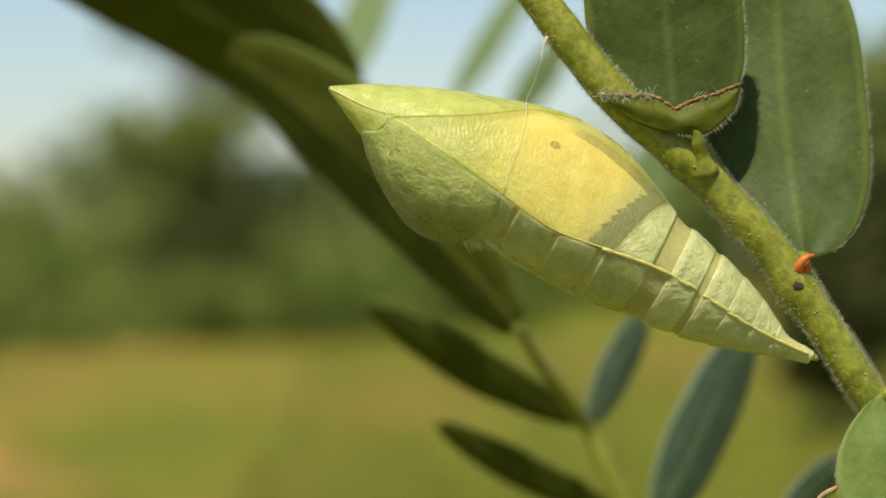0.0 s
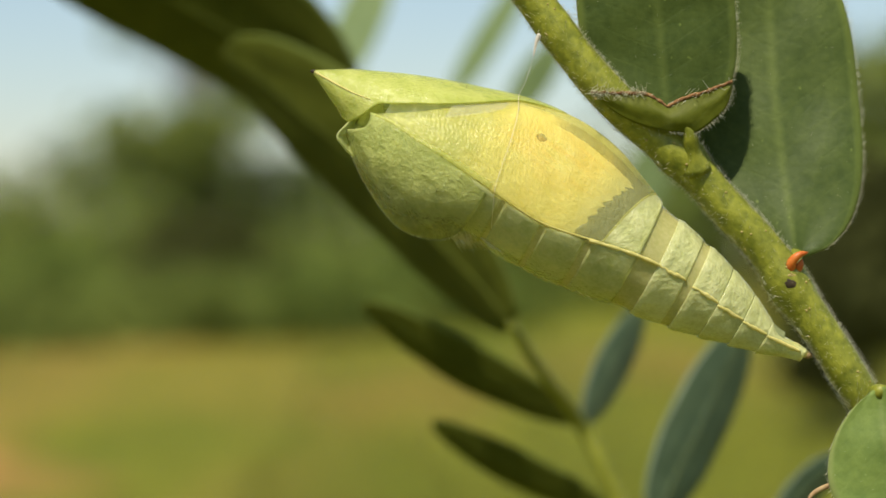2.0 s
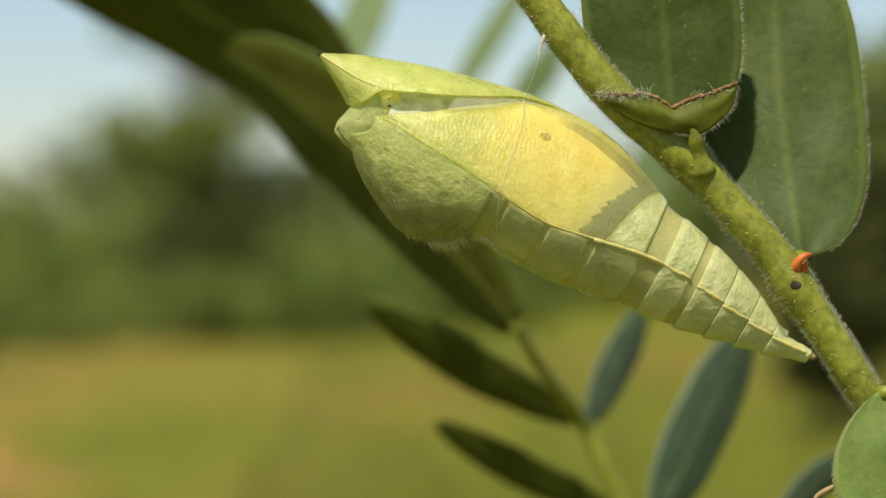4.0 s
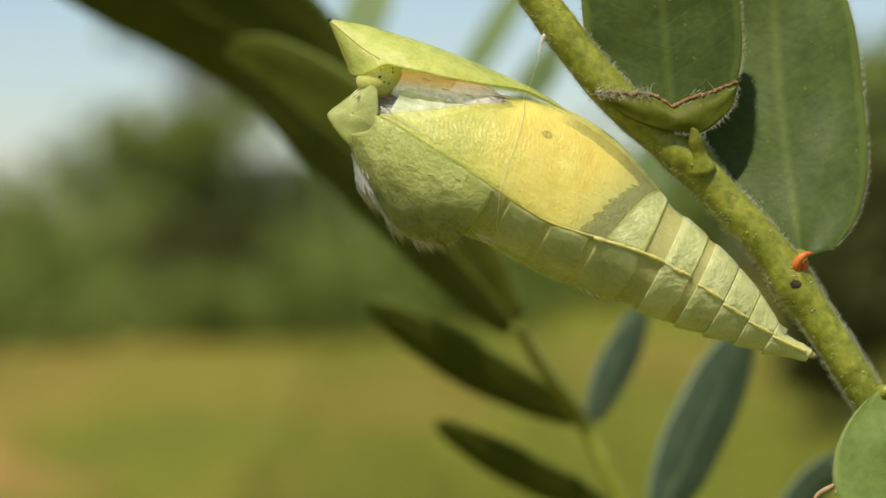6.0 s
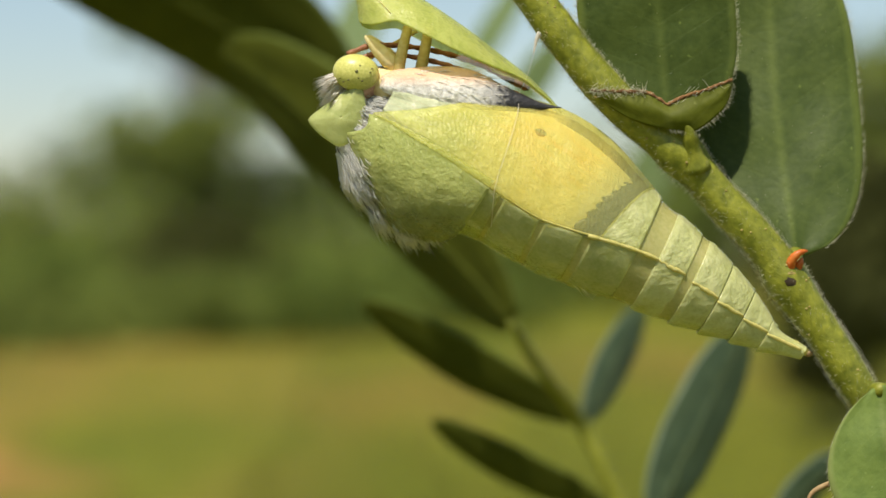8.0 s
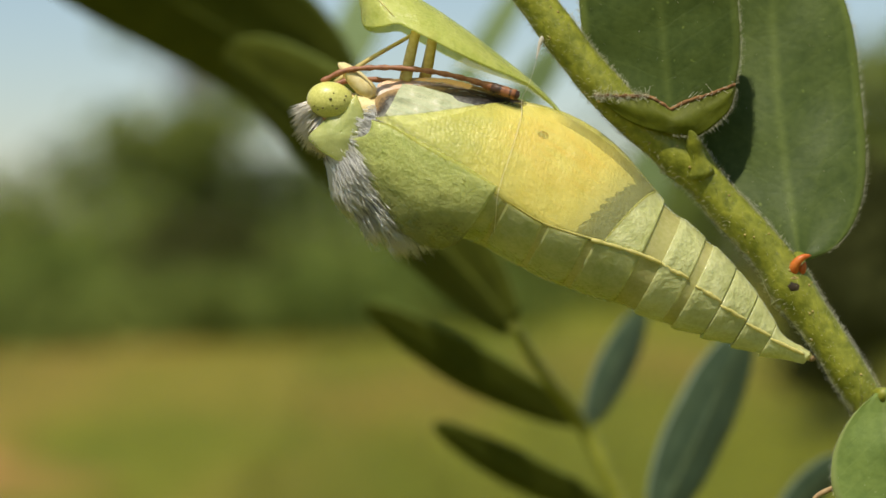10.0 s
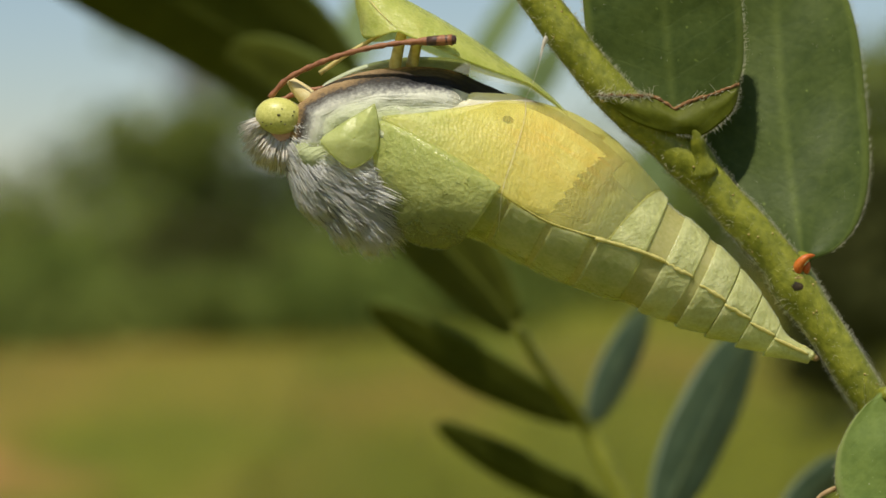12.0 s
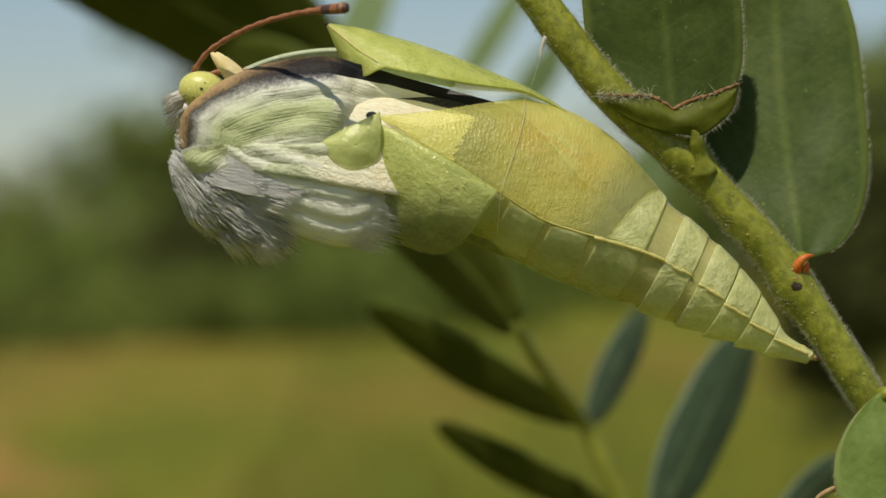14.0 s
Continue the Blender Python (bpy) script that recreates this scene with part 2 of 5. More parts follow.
def crumpled_material(name):
    """Soft damp wing root: silky white below, green folds, then grey to black towards a brown leading edge (v = 1)."""
    m, n, l = nodes_of(name)
    p = n["Principled BSDF"]
    uv = n.new("ShaderNodeUVMap")
    sep = n.new("ShaderNodeSeparateXYZ")
    l.new(uv.outputs[0], sep.inputs[0])
    u, v = sep.outputs[0], sep.outputs[1]
    mid = noise_node(n, l, 0.7 / MM, 5.0)
    fine = noise_node(n, l, 5.0 / MM, 5.0)
    # streaks that follow the leading edge
    comb = n.new("ShaderNodeCombineXYZ")
    l.new(calc(n, l, "MULTIPLY", u, 5.0), comb.inputs[0])
    l.new(calc(n, l, "MULTIPLY", v, 42.0), comb.inputs[1])
    st = n.new("ShaderNodeTexNoise")
    st.inputs["Scale"].default_value, st.inputs["Detail"].default_value = 1.0, 4.0
    l.new(comb.outputs[0], st.inputs["Vector"])
    streak = st.outputs["Fac"]
    vv = calc(n, l, "ADD", v, calc(n, l, "MULTIPLY", calc(n, l, "SUBTRACT", mid, 0.5), 0.10))
    vv = calc(n, l, "ADD", vv, calc(n, l, "MULTIPLY", calc(n, l, "SUBTRACT", fine, 0.5), 0.12))
    early = ramp(n, l, vv, [(0.0, (0.86, 0.86, 0.72)), (0.30, (0.78, 0.79, 0.62)), (0.38, (0.50, 0.55, 0.29)), (0.60, (0.46, 0.51, 0.25)), (0.71, (0.58, 0.61, 0.42)), (0.78, (0.60, 0.60, 0.48)), (0.83, (0.28, 0.28, 0.24)), (0.89, (0.07, 0.06, 0.05)), (0.935, (0.30, 0.20, 0.09)), (1.0, (0.50, 0.35, 0.18))])
    late = ramp(n, l, vv, [(0.0, (0.86, 0.86, 0.72)), (0.30, (0.78, 0.79, 0.62)), (0.38, (0.52, 0.57, 0.31)), (0.58, (0.49, 0.54, 0.27)), (0.67, (0.64, 0.67, 0.49)), (0.76, (0.74, 0.75, 0.62)), (0.82, (0.15, 0.15, 0.15)), (0.86, (0.018, 0.018, 0.02)), (0.97, (0.03, 0.022, 0.016)), (1.0, (0.16, 0.10, 0.05))])
    col = mixc(n, l, ramp(n, l, u, [(0.25, (0, 0, 0)), (0.62, (1, 1, 1))]), early, late)
    # past the dome the wing is creamy white under a narrow black leading edge
    strip = calc(n, l, "GREATER_THAN", calc(n, l, "ADD", v, calc(n, l, "MULTIPLY", calc(n, l, "SUBTRACT", mid, 0.5), 0.03)), calc(n, l, "ADD", 0.86, calc(n, l, "MULTIPLY", calc(n, l, "SUBTRACT", u, 0.95), 0.09)))
    outer = mixc(n, l, strip, ramp(n, l, mid, [(0.35, (0.82, 0.80, 0.60)), (0.65, (0.92, 0.90, 0.72))]), (0.014, 0.014, 0.016))
    col = mixc(n, l, ramp(n, l, calc(n, l, "ADD", u, calc(n, l, "MULTIPLY", calc(n, l, "SUBTRACT", mid, 0.5), 0.12)), [(0.84, (0, 0, 0)), (0.92, (1, 1, 1))]), col, outer)
    pale = calc(n, l, "MULTIPLY", calc(n, l, "MULTIPLY", ramp(n, l, streak, [(0.52, (0, 0, 0)), (0.72, (1, 1, 1))]), 0.22), calc(n, l, "LESS_THAN", vv, 0.76))
    col = mixc(n, l, pale, col, (0.80, 0.80, 0.70))
    deep = calc(n, l, "MULTIPLY", ramp(n, l, streak, [(0.28, (1, 1, 1)), (0.42, (0, 0, 0))]), 0.10)
    col = mixc(n, l, deep, col, (0.20, 0.22, 0.12))
    l.new(col, p.inputs["Base Color"])
    p.inputs["Roughness"].default_value, p.inputs["Specular IOR Level"].default_value = 0.55, 0.18
    bump(n, l, p, calc(n, l, "ADD", mid, calc(n, l, "MULTIPLY", streak, 0.35)), 0.30, 0.9)
    tr = n.new("ShaderNodeBsdfTranslucent")
    l.new(col, tr.inputs["Color"])
    finish(n, l, mix_shader(n, l, 0.2, p.outputs[0], tr.outputs[0]))
    return m


def shoulder_material(name):
    """Damp wing shoulder: silvery with a peach leading edge (v = 1), black towards the wing tip (u = 1)."""
    m, n, l = nodes_of(name)
    p = n["Principled BSDF"]
    uv = n.new("ShaderNodeUVMap")
    sep = n.new("ShaderNodeSeparateXYZ")
    l.new(uv.outputs[0], sep.inputs[0])
    fine = noise_node(n, l, 3.0 / MM, 5.0)
    u = calc(n, l, "ADD", sep.outputs[0], calc(n, l, "MULTIPLY", calc(n, l, "SUBTRACT", fine, 0.5), 0.35))
    silver = ramp(n, l, fine, [(0.3, (0.52, 0.50, 0.46)), (0.6, (0.88, 0.86, 0.80))])
    col = mixc(n, l, ramp(n, l, sep.outputs[1], [(0.62, (0, 0, 0)), (0.86, (1, 1, 1))]), silver, (0.72, 0.46, 0.28))
    col = mixc(n, l, ramp(n, l, u, [(0.48, (0, 0, 0)), (0.66, (1, 1, 1))]), col, (0.018, 0.018, 0.02))
    l.new(col, p.inputs["Base Color"])
    p.inputs["Roughness"].default_value = 0.6
    bump(n, l, p, fine, 0.12, 0.9)
    finish(n, l, p.outputs[0])
    return m


M_WINGCASE = shell_material("wing_case_skin", (0.64, 0.59, 0.13), (0.90, 0.83, 0.29), (1.0, 0.98, 0.76), 0.71, 0.28, 0.15, 0.24, 0.75, green_front=0.85)
M_LID = shell_material("lid_skin", (0.45, 0.51, 0.11), (0.68, 0.71, 0.23), (0.95, 0.96, 0.62), 0.50, 0.26, 0.15)
M_THORAX = shell_material("thorax_skin", (0.42, 0.48, 0.13), (0.64, 0.68, 0.24), (0.92, 0.94, 0.74), 0.44, 0.20, 0.15, smoke_shade=0.6)
M_ABDOMEN = shell_material("abdomen_skin", (0.56, 0.59, 0.23), (0.82, 0.83, 0.44), (0.95, 0.97, 0.78), 0.46, 0.22, 0.17)
# clearer, darker copy of the abdomen skin: some underside shade is in its colour
M_BACK_SHADED = shell_material("belly_skin_shaded", (0.48, 0.52, 0.20), (0.70, 0.72, 0.36), (0.94, 0.96, 0.76), 0.56, 0.22, 0.10)
M_MEMBRANE = shell_material("membrane_skin", (0.52, 0.51, 0.18), (0.74, 0.70, 0.33), (0.94, 0.94, 0.70), 0.54, 0.20, 0.05)
M_PLATE = shell_material("plate_skin", (0.46, 0.52, 0.17), (0.64, 0.68, 0.28), (0.94, 0.95, 0.75), 0.45, 0.3, 0.08)
M_FILM = shell_material("clear_film", (0.72, 0.72, 0.62), (0.88, 0.88, 0.80), (0.98, 0.98, 0.96), 0.86, 0.16, 0.08)
M_KEEL = plain("keel_yellow", (0.58, 0.54, 0.16), (0.78, 0.70, 0.26), 0.3, 0.4, 0.02, translucent=0.3, stain=0.1)
M_WING = wing_material("wing_scales")
M_CRUMPLED = crumpled_material("damp_wing_root")
M_SHOULDER = shoulder_material("wing_shoulder_scales")
M_BELLY = plain("soft_abdomen", (0.19, 0.22, 0.09), (0.32, 0.36, 0.17), 0.5, 0.6, 0.04, translucent=0.2)
M_PALE_WING = plain("pale_damp_wing", (0.50, 0.57, 0.34), (0.70, 0.75, 0.52), 0.5, 0.6, 0.06, translucent=0.3)
M_BODY = plain("thorax_skin_grey", (0.30, 0.28, 0.24), (0.52, 0.50, 0.45), 0.4, 0.7, 0.05)
M_HAIR = plain("silver_hair", (0.88, 0.88, 0.85), (0.97, 0.97, 0.95), 0.8, 0.6, 0.0, translucent=0.65, stain=0.03)
M_TUFT = plain("cream_hair", (0.88, 0.82, 0.70), (0.97, 0.95, 0.90), 0.4, 0.6, 0.0, translucent=0.5, stain=0.05)
M_HAIR_GREY = plain("grey_hair", (0.10, 0.10, 0.10), (0.30, 0.29, 0.28), 0.8, 0.6, 0.0, translucent=0.2)
M_PEACH = plain("peach_scales", (0.50, 0.25, 0.16), (0.75, 0.50, 0.36), 0.3, 0.7, 0.05)
M_PALP = plain("palp_cream", (0.80, 0.64, 0.26), (0.95, 0.85, 0.48), 0.4, 0.5, 0.03, translucent=0.2)
M_LEG = plain("leg_yellow", (0.55, 0.42, 0.10), (0.75, 0.65, 0.28), 0.4, 0.45, 0.02, translucent=0.2)
M_EYE = plain("eye_lemon", (0.46, 0.46, 0.10), (0.66, 0.64, 0.20), 0.12, 0.35, 0.02, stain=0.15)
M_DOT = plain("eye_dot", (0.09, 0.085, 0.02), (0.16, 0.15, 0.04), 0.2, 0.4, 0.0)
M_ANTENNA = plain("antenna_rust", (0.20, 0.07, 0.03), (0.38, 0.17, 0.07), 0.25, 0.5, 0.04)
M_ANTENNA_TIP = plain("antenna_club", (0.03, 0.018, 0.012), (0.12, 0.06, 0.04), 0.25, 0.5, 0.04)
M_STEM = plain("stem_green", (0.13, 0.155, 0.012), (0.37, 0.38, 0.042), 0.6, 0.45, 0.14, translucent=0.06, stain=0.6)
M_FUZZ = plain("plant_hair", (0.55, 0.55, 0.38), (0.80, 0.80, 0.62), 0.5, 0.5, 0.0, translucent=0.4)
M_LEAF = leaf_material("leaf_dull_green", (0.044, 0.070, 0.012), (0.076, 0.108, 0.021), (0.18, 0.23, 0.05), 0.12, spec=0.2)
M_LEAF_STUB = leaf_material("leaf_olive", (0.075, 0.090, 0.006), (0.120, 0.138, 0.012), (0.20, 0.22, 0.06), 0.2, spec=0.15)
M_LEAF_FRESH = leaf_material("leaf_fresh", (0.13, 0.20, 0.04), (0.20, 0.28, 0.06), (0.35, 0.40, 0.14), 0.3)
M_LEAF_FAR = leaf_material("leaf_backlit", (0.052, 0.062, 0.005), (0.085, 0.098, 0.010), (0.13, 0.17, 0.04), 0.16, rough=0.8, spec=0.1)
M_LEAF_BLUE = leaf_material("leaf_blue_green", (0.036, 0.062, 0.030), (0.065, 0.098, 0.046), (0.20, 0.25, 0.16), 0.1)
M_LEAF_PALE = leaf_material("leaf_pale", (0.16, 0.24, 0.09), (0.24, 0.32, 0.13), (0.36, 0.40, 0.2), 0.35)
M_RIB = plain("midrib_green", (0.085, 0.12, 0.035), (0.12, 0.165, 0.05), 0.5, 0.6, 0.03)
M_TORN = plain("torn_edge_brown", (0.09, 0.035, 0.010), (0.36, 0.19, 0.07), 0.25, 0.8, 0.06)
M_ORANGE = plain("stipule_orange", (0.55, 0.10, 0.015), (0.75, 0.25, 0.04), 0.3, 0.45, 0.03, translucent=0.2)
M_WART = plain("wart_tan", (0.22, 0.17, 0.04), (0.45, 0.36, 0.12), 0.3, 0.6, 0.03)
M_SCAR = plain("scar_dark", (0.015, 0.010, 0.004), (0.06, 0.04, 0.015), 0.3, 0.8, 0.05)
M_SILK = plain("silk", (0.60, 0.55, 0.45), (0.80, 0.76, 0.65), 0.6, 0.5, 0.0, translucent=0.3)
M_TENDRIL = plain("dry_tendril", (0.20, 0.11, 0.04), (0.45, 0.33, 0.16), 0.4, 0.7, 0.05)
M_ANT = plain("ant_black", (0.006, 0.005, 0.005), (0.020, 0.017, 0.016), 0.3, 0.32, 0.01, spec=0.25)
M_BARK = plain("bark", (0.10, 0.08, 0.06), (0.22, 0.18, 0.13), 60, 0.9, 8.0)
M_FOLIAGE = plain("foliage", (0.115, 0.155, 0.030), (0.23, 0.28, 0.065), 120, 0.9, 4.0, spec=0.1, translucent=0.15)
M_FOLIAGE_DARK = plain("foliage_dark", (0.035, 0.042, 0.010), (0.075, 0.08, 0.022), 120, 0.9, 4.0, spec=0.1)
M_FOLIAGE_LIGHT = plain("foliage_light", (0.10, 0.145, 0.025), (0.18, 0.23, 0.05), 120, 0.9, 4.0, spec=0.1, translucent=0.15)
M_GRASS = plain("grass", (0.09, 0.115, 0.006), (0.20, 0.19, 0.012), 90, 0.7, 2.0, translucent=0.3)


def ground_material():
    m, n, l = nodes_of("field")
    p = n["Principled BSDF"]
    a = noise_node(n, l, 0.55, 4.0)
    b = noise_node(n, l, 5.0, 6.0)
    grass = ramp(n, l, b, [(0.3, (0.082, 0.104, 0.008)), (0.7, (0.182, 0.180, 0.016))])
    soil = ramp(n, l, b, [(0.3, (0.27, 0.138, 0.035)), (0.7, (0.40, 0.225, 0.07))])
    geo = n.new("ShaderNodeTexCoord")
    sep = n.new("ShaderNodeSeparateXYZ")
    l.new(geo.outputs["Object"], sep.inputs[0])
    # worn earth where the track runs, off to one side of the field
    way = calc(n, l, "MULTIPLY", calc(n, l, "SUBTRACT", -1.0, sep.outputs[0]), 0.5)
    far = calc(n, l, "MULTIPLY", calc(n, l, "ABSOLUTE", calc(n, l, "SUBTRACT", sep.outputs[1], 9.5)), -0.16)
    way = calc(n, l, "ADD", way, calc(n, l, "ADD", far, -0.06))
    k = calc(n, l, "ADD", calc(n, l, "MULTIPLY", a, 1.3), way)
    col = mixc(n, l, ramp(n, l, k, [(0.70, (0, 0, 0)), (0.98, (1, 1, 1))]), grass, soil)
    # a second bare patch farther out
    bare = calc(n, l, "ADD", calc(n, l, "MULTIPLY", calc(n, l, "ABSOLUTE", calc(n, l, "SUBTRACT", sep.outputs[1], 22.0)), -0.045), calc(n, l, "MULTIPLY", calc(n, l, "ABSOLUTE", calc(n, l, "ADD", sep.outputs[0], 3.6)), -0.22))
    col = mixc(n, l, calc(n, l, "MULTIPLY", ramp(n, l, calc(n, l, "ADD", bare, a), [(0.0, (0, 0, 0)), (0.45, (1, 1, 1))]), 0.36), col, soil)
    # long strips of bare earth and of lusher grass that run out across the field
    def strips(offset):
        comb = n.new("ShaderNodeCombineXYZ")
        l.new(calc(n, l, "MULTIPLY", sep.outputs[0], 0.75), comb.inputs[0])
        l.new(calc(n, l, "MULTIPLY", sep.outputs[1], 0.11), comb.inputs[1])
        comb.inputs[2].default_value = offset
        t = n.new("ShaderNodeTexNoise")
        t.inputs["Scale"].default_value, t.inputs["Detail"].default_value = 1.0, 3.0
        l.new(comb.outputs[0], t.inputs["Vector"])
        return ramp(n, l, t.outputs["Fac"], [(0.46, (0, 0, 0)), (0.62, (1, 1, 1))])
    col = mixc(n, l, calc(n, l, "MULTIPLY", strips(2.7), 0.32), col, soil)
    col = mixc(n, l, calc(n, l, "MULTIPLY", strips(9.1), 0.4), col, (0.065, 0.095, 0.008))
    l.new(col, p.inputs["Base Color"])
    p.inputs["Roughness"].default_value, p.inputs["Specular IOR Level"].default_value = 0.9, 0.1
    bump(n, l, p, b, 20.0)
    finish(n, l, p.outputs[0])
    return m


M_GROUND = ground_material()


# ---- building blocks ----
class Geo:
    """Vertices and faces in mm, gathered into one mesh."""

    def __init__(self):
        self.v, self.f, self.uv = [], [], []

    def grid(self, rows, closed=False, uv=None):
        b, nr, nc = len(self.v), len(rows), len(rows[0])
        for i, r in enumerate(rows):
            for j, p in enumerate(r):
                self.v.append(Vector(p))
                self.uv.append(uv(i / (nr - 1), j / (nc - 1)) if uv else (i / (nr - 1), j / (nc - 1)))
        for i in range(nr - 1):
            for j in range(nc if closed else nc - 1):
                k = (j + 1) % nc
                self.f.append((b + i * nc + j, b + i * nc + k, b + (i + 1) * nc + k, b + (i + 1) * nc + j))
        return b

    def tube(self, pts, radii, sides=12, caps=True, squash=1.0):
        pts = [Vector(p) for p in pts]
        rows = []
        ref = Vector((0.13, 1, 0.07)).normalized()
        for i, p in enumerate(pts):
            d = (pts[min(i + 1, len(pts) - 1)] - pts[max(i - 1, 0)]).normalized()
            a = (ref - d * ref.dot(d)).normalized()
            c = d.cross(a)
            r = radii[i] if isinstance(radii, (list, tuple)) else radii
            rows.append([p + (a * math.cos(q) * squash + c * math.sin(q)) * r for q in (2 * math.pi * k / sides for k in range(sides))])
        b = self.grid(rows, closed=True)
        if caps:
            self.f.append(tuple(b + k for k in range(sides))[::-1])
            self.f.append(tuple(b + (len(rows) - 1) * sides + k for k in range(sides)))

    def blob(self, c, r, rot=None, nu=14, nv=20, wob=0.0, seed=0):
        c, rot = Vector(c), rot or Matrix.Identity(3)
        rows = []
        for i in range(nu + 1):
            th = math.pi * min(max(i / nu, 0.004), 0.996)
            row = []
            for j in range(nv):
                ph = 2 * math.pi * j / nv
                d = Vector((math.cos(th), math.sin(th) * math.cos(ph), math.sin(th) * math.sin(ph)))
                k = 1 + wob * noise.noise(d * 2.3 + Vector((seed, 0, 0)))
                row.append(c + rot @ Vector((d.x * r[0], d.y * r[1], d.z * r[2])) * k)
            rows.append(row)
        b = self.grid(rows, closed=True)
        self.f.append(tuple(b + k for k in range(nv))[::-1])
        self.f.append(tuple(b + nu * nv + k for k in range(nv)))

    def hair(self, root, tip, r, bend=(0, 0, 0)):
        """A tapering three-sided hair with one knee."""
        root, tip = Vector(root), Vector(tip)
        d = (tip - root).normalized()
        a = d.orthogonal().normalized()
        c = d.cross(a)
        mid = root.lerp(tip, 0.55) + Vector(bend)
        b = len(self.v)
        for p, k in ((root, 1.0), (mid, 0.75)):
            for q in (0, 2.094, 4.189):
                self.v.append(p + (a * math.cos(q) + c * math.sin(q)) * r * k)
                self.uv.append((0, 0))
        self.v.append(tip)
        self.uv.append((0, 0))
        for q in range(3):
            e = (q + 1) % 3
            self.f += [(b + q, b + e, b + 3 + e, b + 3 + q), (b + 3 + q, b + 3 + e, b + 6)]

    def mesh(self, name, mat, origin=(0, 0, 0), smooth=True):
        o = Vector(origin)
        me = bpy.data.meshes.new(name)
        me.from_pydata([(p - o) * MM for p in self.v], [], self.f)
        lay = me.uv_layers.new(name="UVMap")
        idx = np.empty(len(me.loops), dtype=np.int64)
        me.loops.foreach_get("vertex_index", idx)
        lay.data.foreach_set("uv", np.array(self.uv, dtype=np.float32)[idx].ravel())
        me.materials.append(mat)
        me.polygons.foreach_set("use_smooth", [smooth] * len(me.polygons))
        return me


def thing(name, base, label, category, group="", kind=""):
    ob = new(name)
    ob.empty_display_size = 0.002
    ob.location = at(base)
    ob["base"] = [float(c) for c in base]
    return tagged(ob, label, category, group, kind)


def part(name, geo, mat, parent, label="", origin=None, thick=0.0, smooth=True):
    """One mesh under a thing or part. The geometry is given in twig space; origin is the joint about which the part turns."""
    o = Vector(origin) if origin is not None else Vector(parent["base"])
    ob = new(name, geo.mesh(name, mat, o, smooth))
    ob.parent = parent
    ob.location = (o - Vector(parent["base"])) * MM
    ob["base"] = [float(c) for c in o]
    if thick:
        s = ob.modifiers.new("thickness", "SOLIDIFY")
        s.thickness, s.offset = thick * MM, -1
    if label:
        ob["label"] = label
    return ob


def smooth_curve(keys, x):
    """Monotone-ish cubic through (x, y) pairs."""
    xs, ys = [k[0] for k in keys], [k[1] for k in keys]
    if x <= xs[0]:
        return ys[0]
    if x >= xs[-1]:
        return ys[-1]
    i = max(j for j in range(len(xs) - 1) if xs[j] <= x)
    def slope(j):
        if j == 0 or j == len(xs) - 1:
            return 0.0 if len(xs) < 3 else ((ys[1] - ys[0]) / (xs[1] - xs[0]) if j == 0 else (ys[-1] - ys[-2]) / (xs[-1] - xs[-2]))
        return (ys[j + 1] - ys[j - 1]) / (xs[j + 1] - xs[j - 1])
    h = xs[i + 1] - xs[i]
    t = (x - xs[i]) / h
    return (ys[i] * (1 + 2 * t) * (1 - t) ** 2 + slope(i) * h * t * (1 - t) ** 2 + ys[i + 1] * t * t * (3 - 2 * t) + slope(i + 1) * h * t * t * (t - 1))


def path(points, n):
    """n points on a smooth curve through the given ones."""
    pts = [Vector(p) for p in points]
    ks = [0.0]
    for a, b in zip(pts, pts[1:]):
        ks.append(ks[-1] + (b - a).length)
    return [Vector([smooth_curve([(k, p[c]) for k, p in zip(ks, pts)], ks[-1] * i / (n - 1)) for c in range(3)]) for i in range(n)]


# ---- the field behind ----
def build_ground():
    g = Geo()
    xs = [-3000, -600, -150, -60, -30, -18, -12, -8, -5, -3, -1.5, 0, 1.5, 3, 5, 8, 12, 18, 30, 60, 150, 600, 3000]
    ys = [-600, -100, -20, -5, 0, 2, 4, 6, 8, 10, 13, 17, 22, 30, 42, 60, 100, 250, 800, 3500]
    g.grid([[(x * 1000, y * 1000, 40 * noise.noise(Vector((x * 0.4, y * 0.4, 0))) - H * 1000) for x in xs] for y in ys])
    ob = new("ground", g.mesh("ground", M_GROUND, (0, 0, -H * 1000)))
    return tagged(ob, "dry grassy field with worn orange-brown earth", "ground", kind="structure")


def build_grass():
    rnd = random.Random(4)
    g = Geo()
    for _ in range(9000):
        y = 3.5 + 18 * rnd.random() ** 1.6
        x = rnd.uniform(-1, 1) * (0.6 + y * 0.30)
        if x < -0.55 - 0.02 * y and rnd.random() < 0.8:
            continue
        h = rnd.uniform(40, 130)
        p = Vector((x * 1000, y * 1000, -H * 1000 - 10))
        g.hair(p, p + Vector((rnd.uniform(-50, 50), rnd.uniform(-50, 50), h)), rnd.uniform(3, 7), (rnd.uniform(-12, 12), 0, 10))
    ob = new("grass", g.mesh("grass", M_GRASS, (0, 0, -H * 1000)))
    ob.location = (0, 0, 0)
    return tagged(ob, "short dry yellow-green grass blades", "grass", kind="stuff")


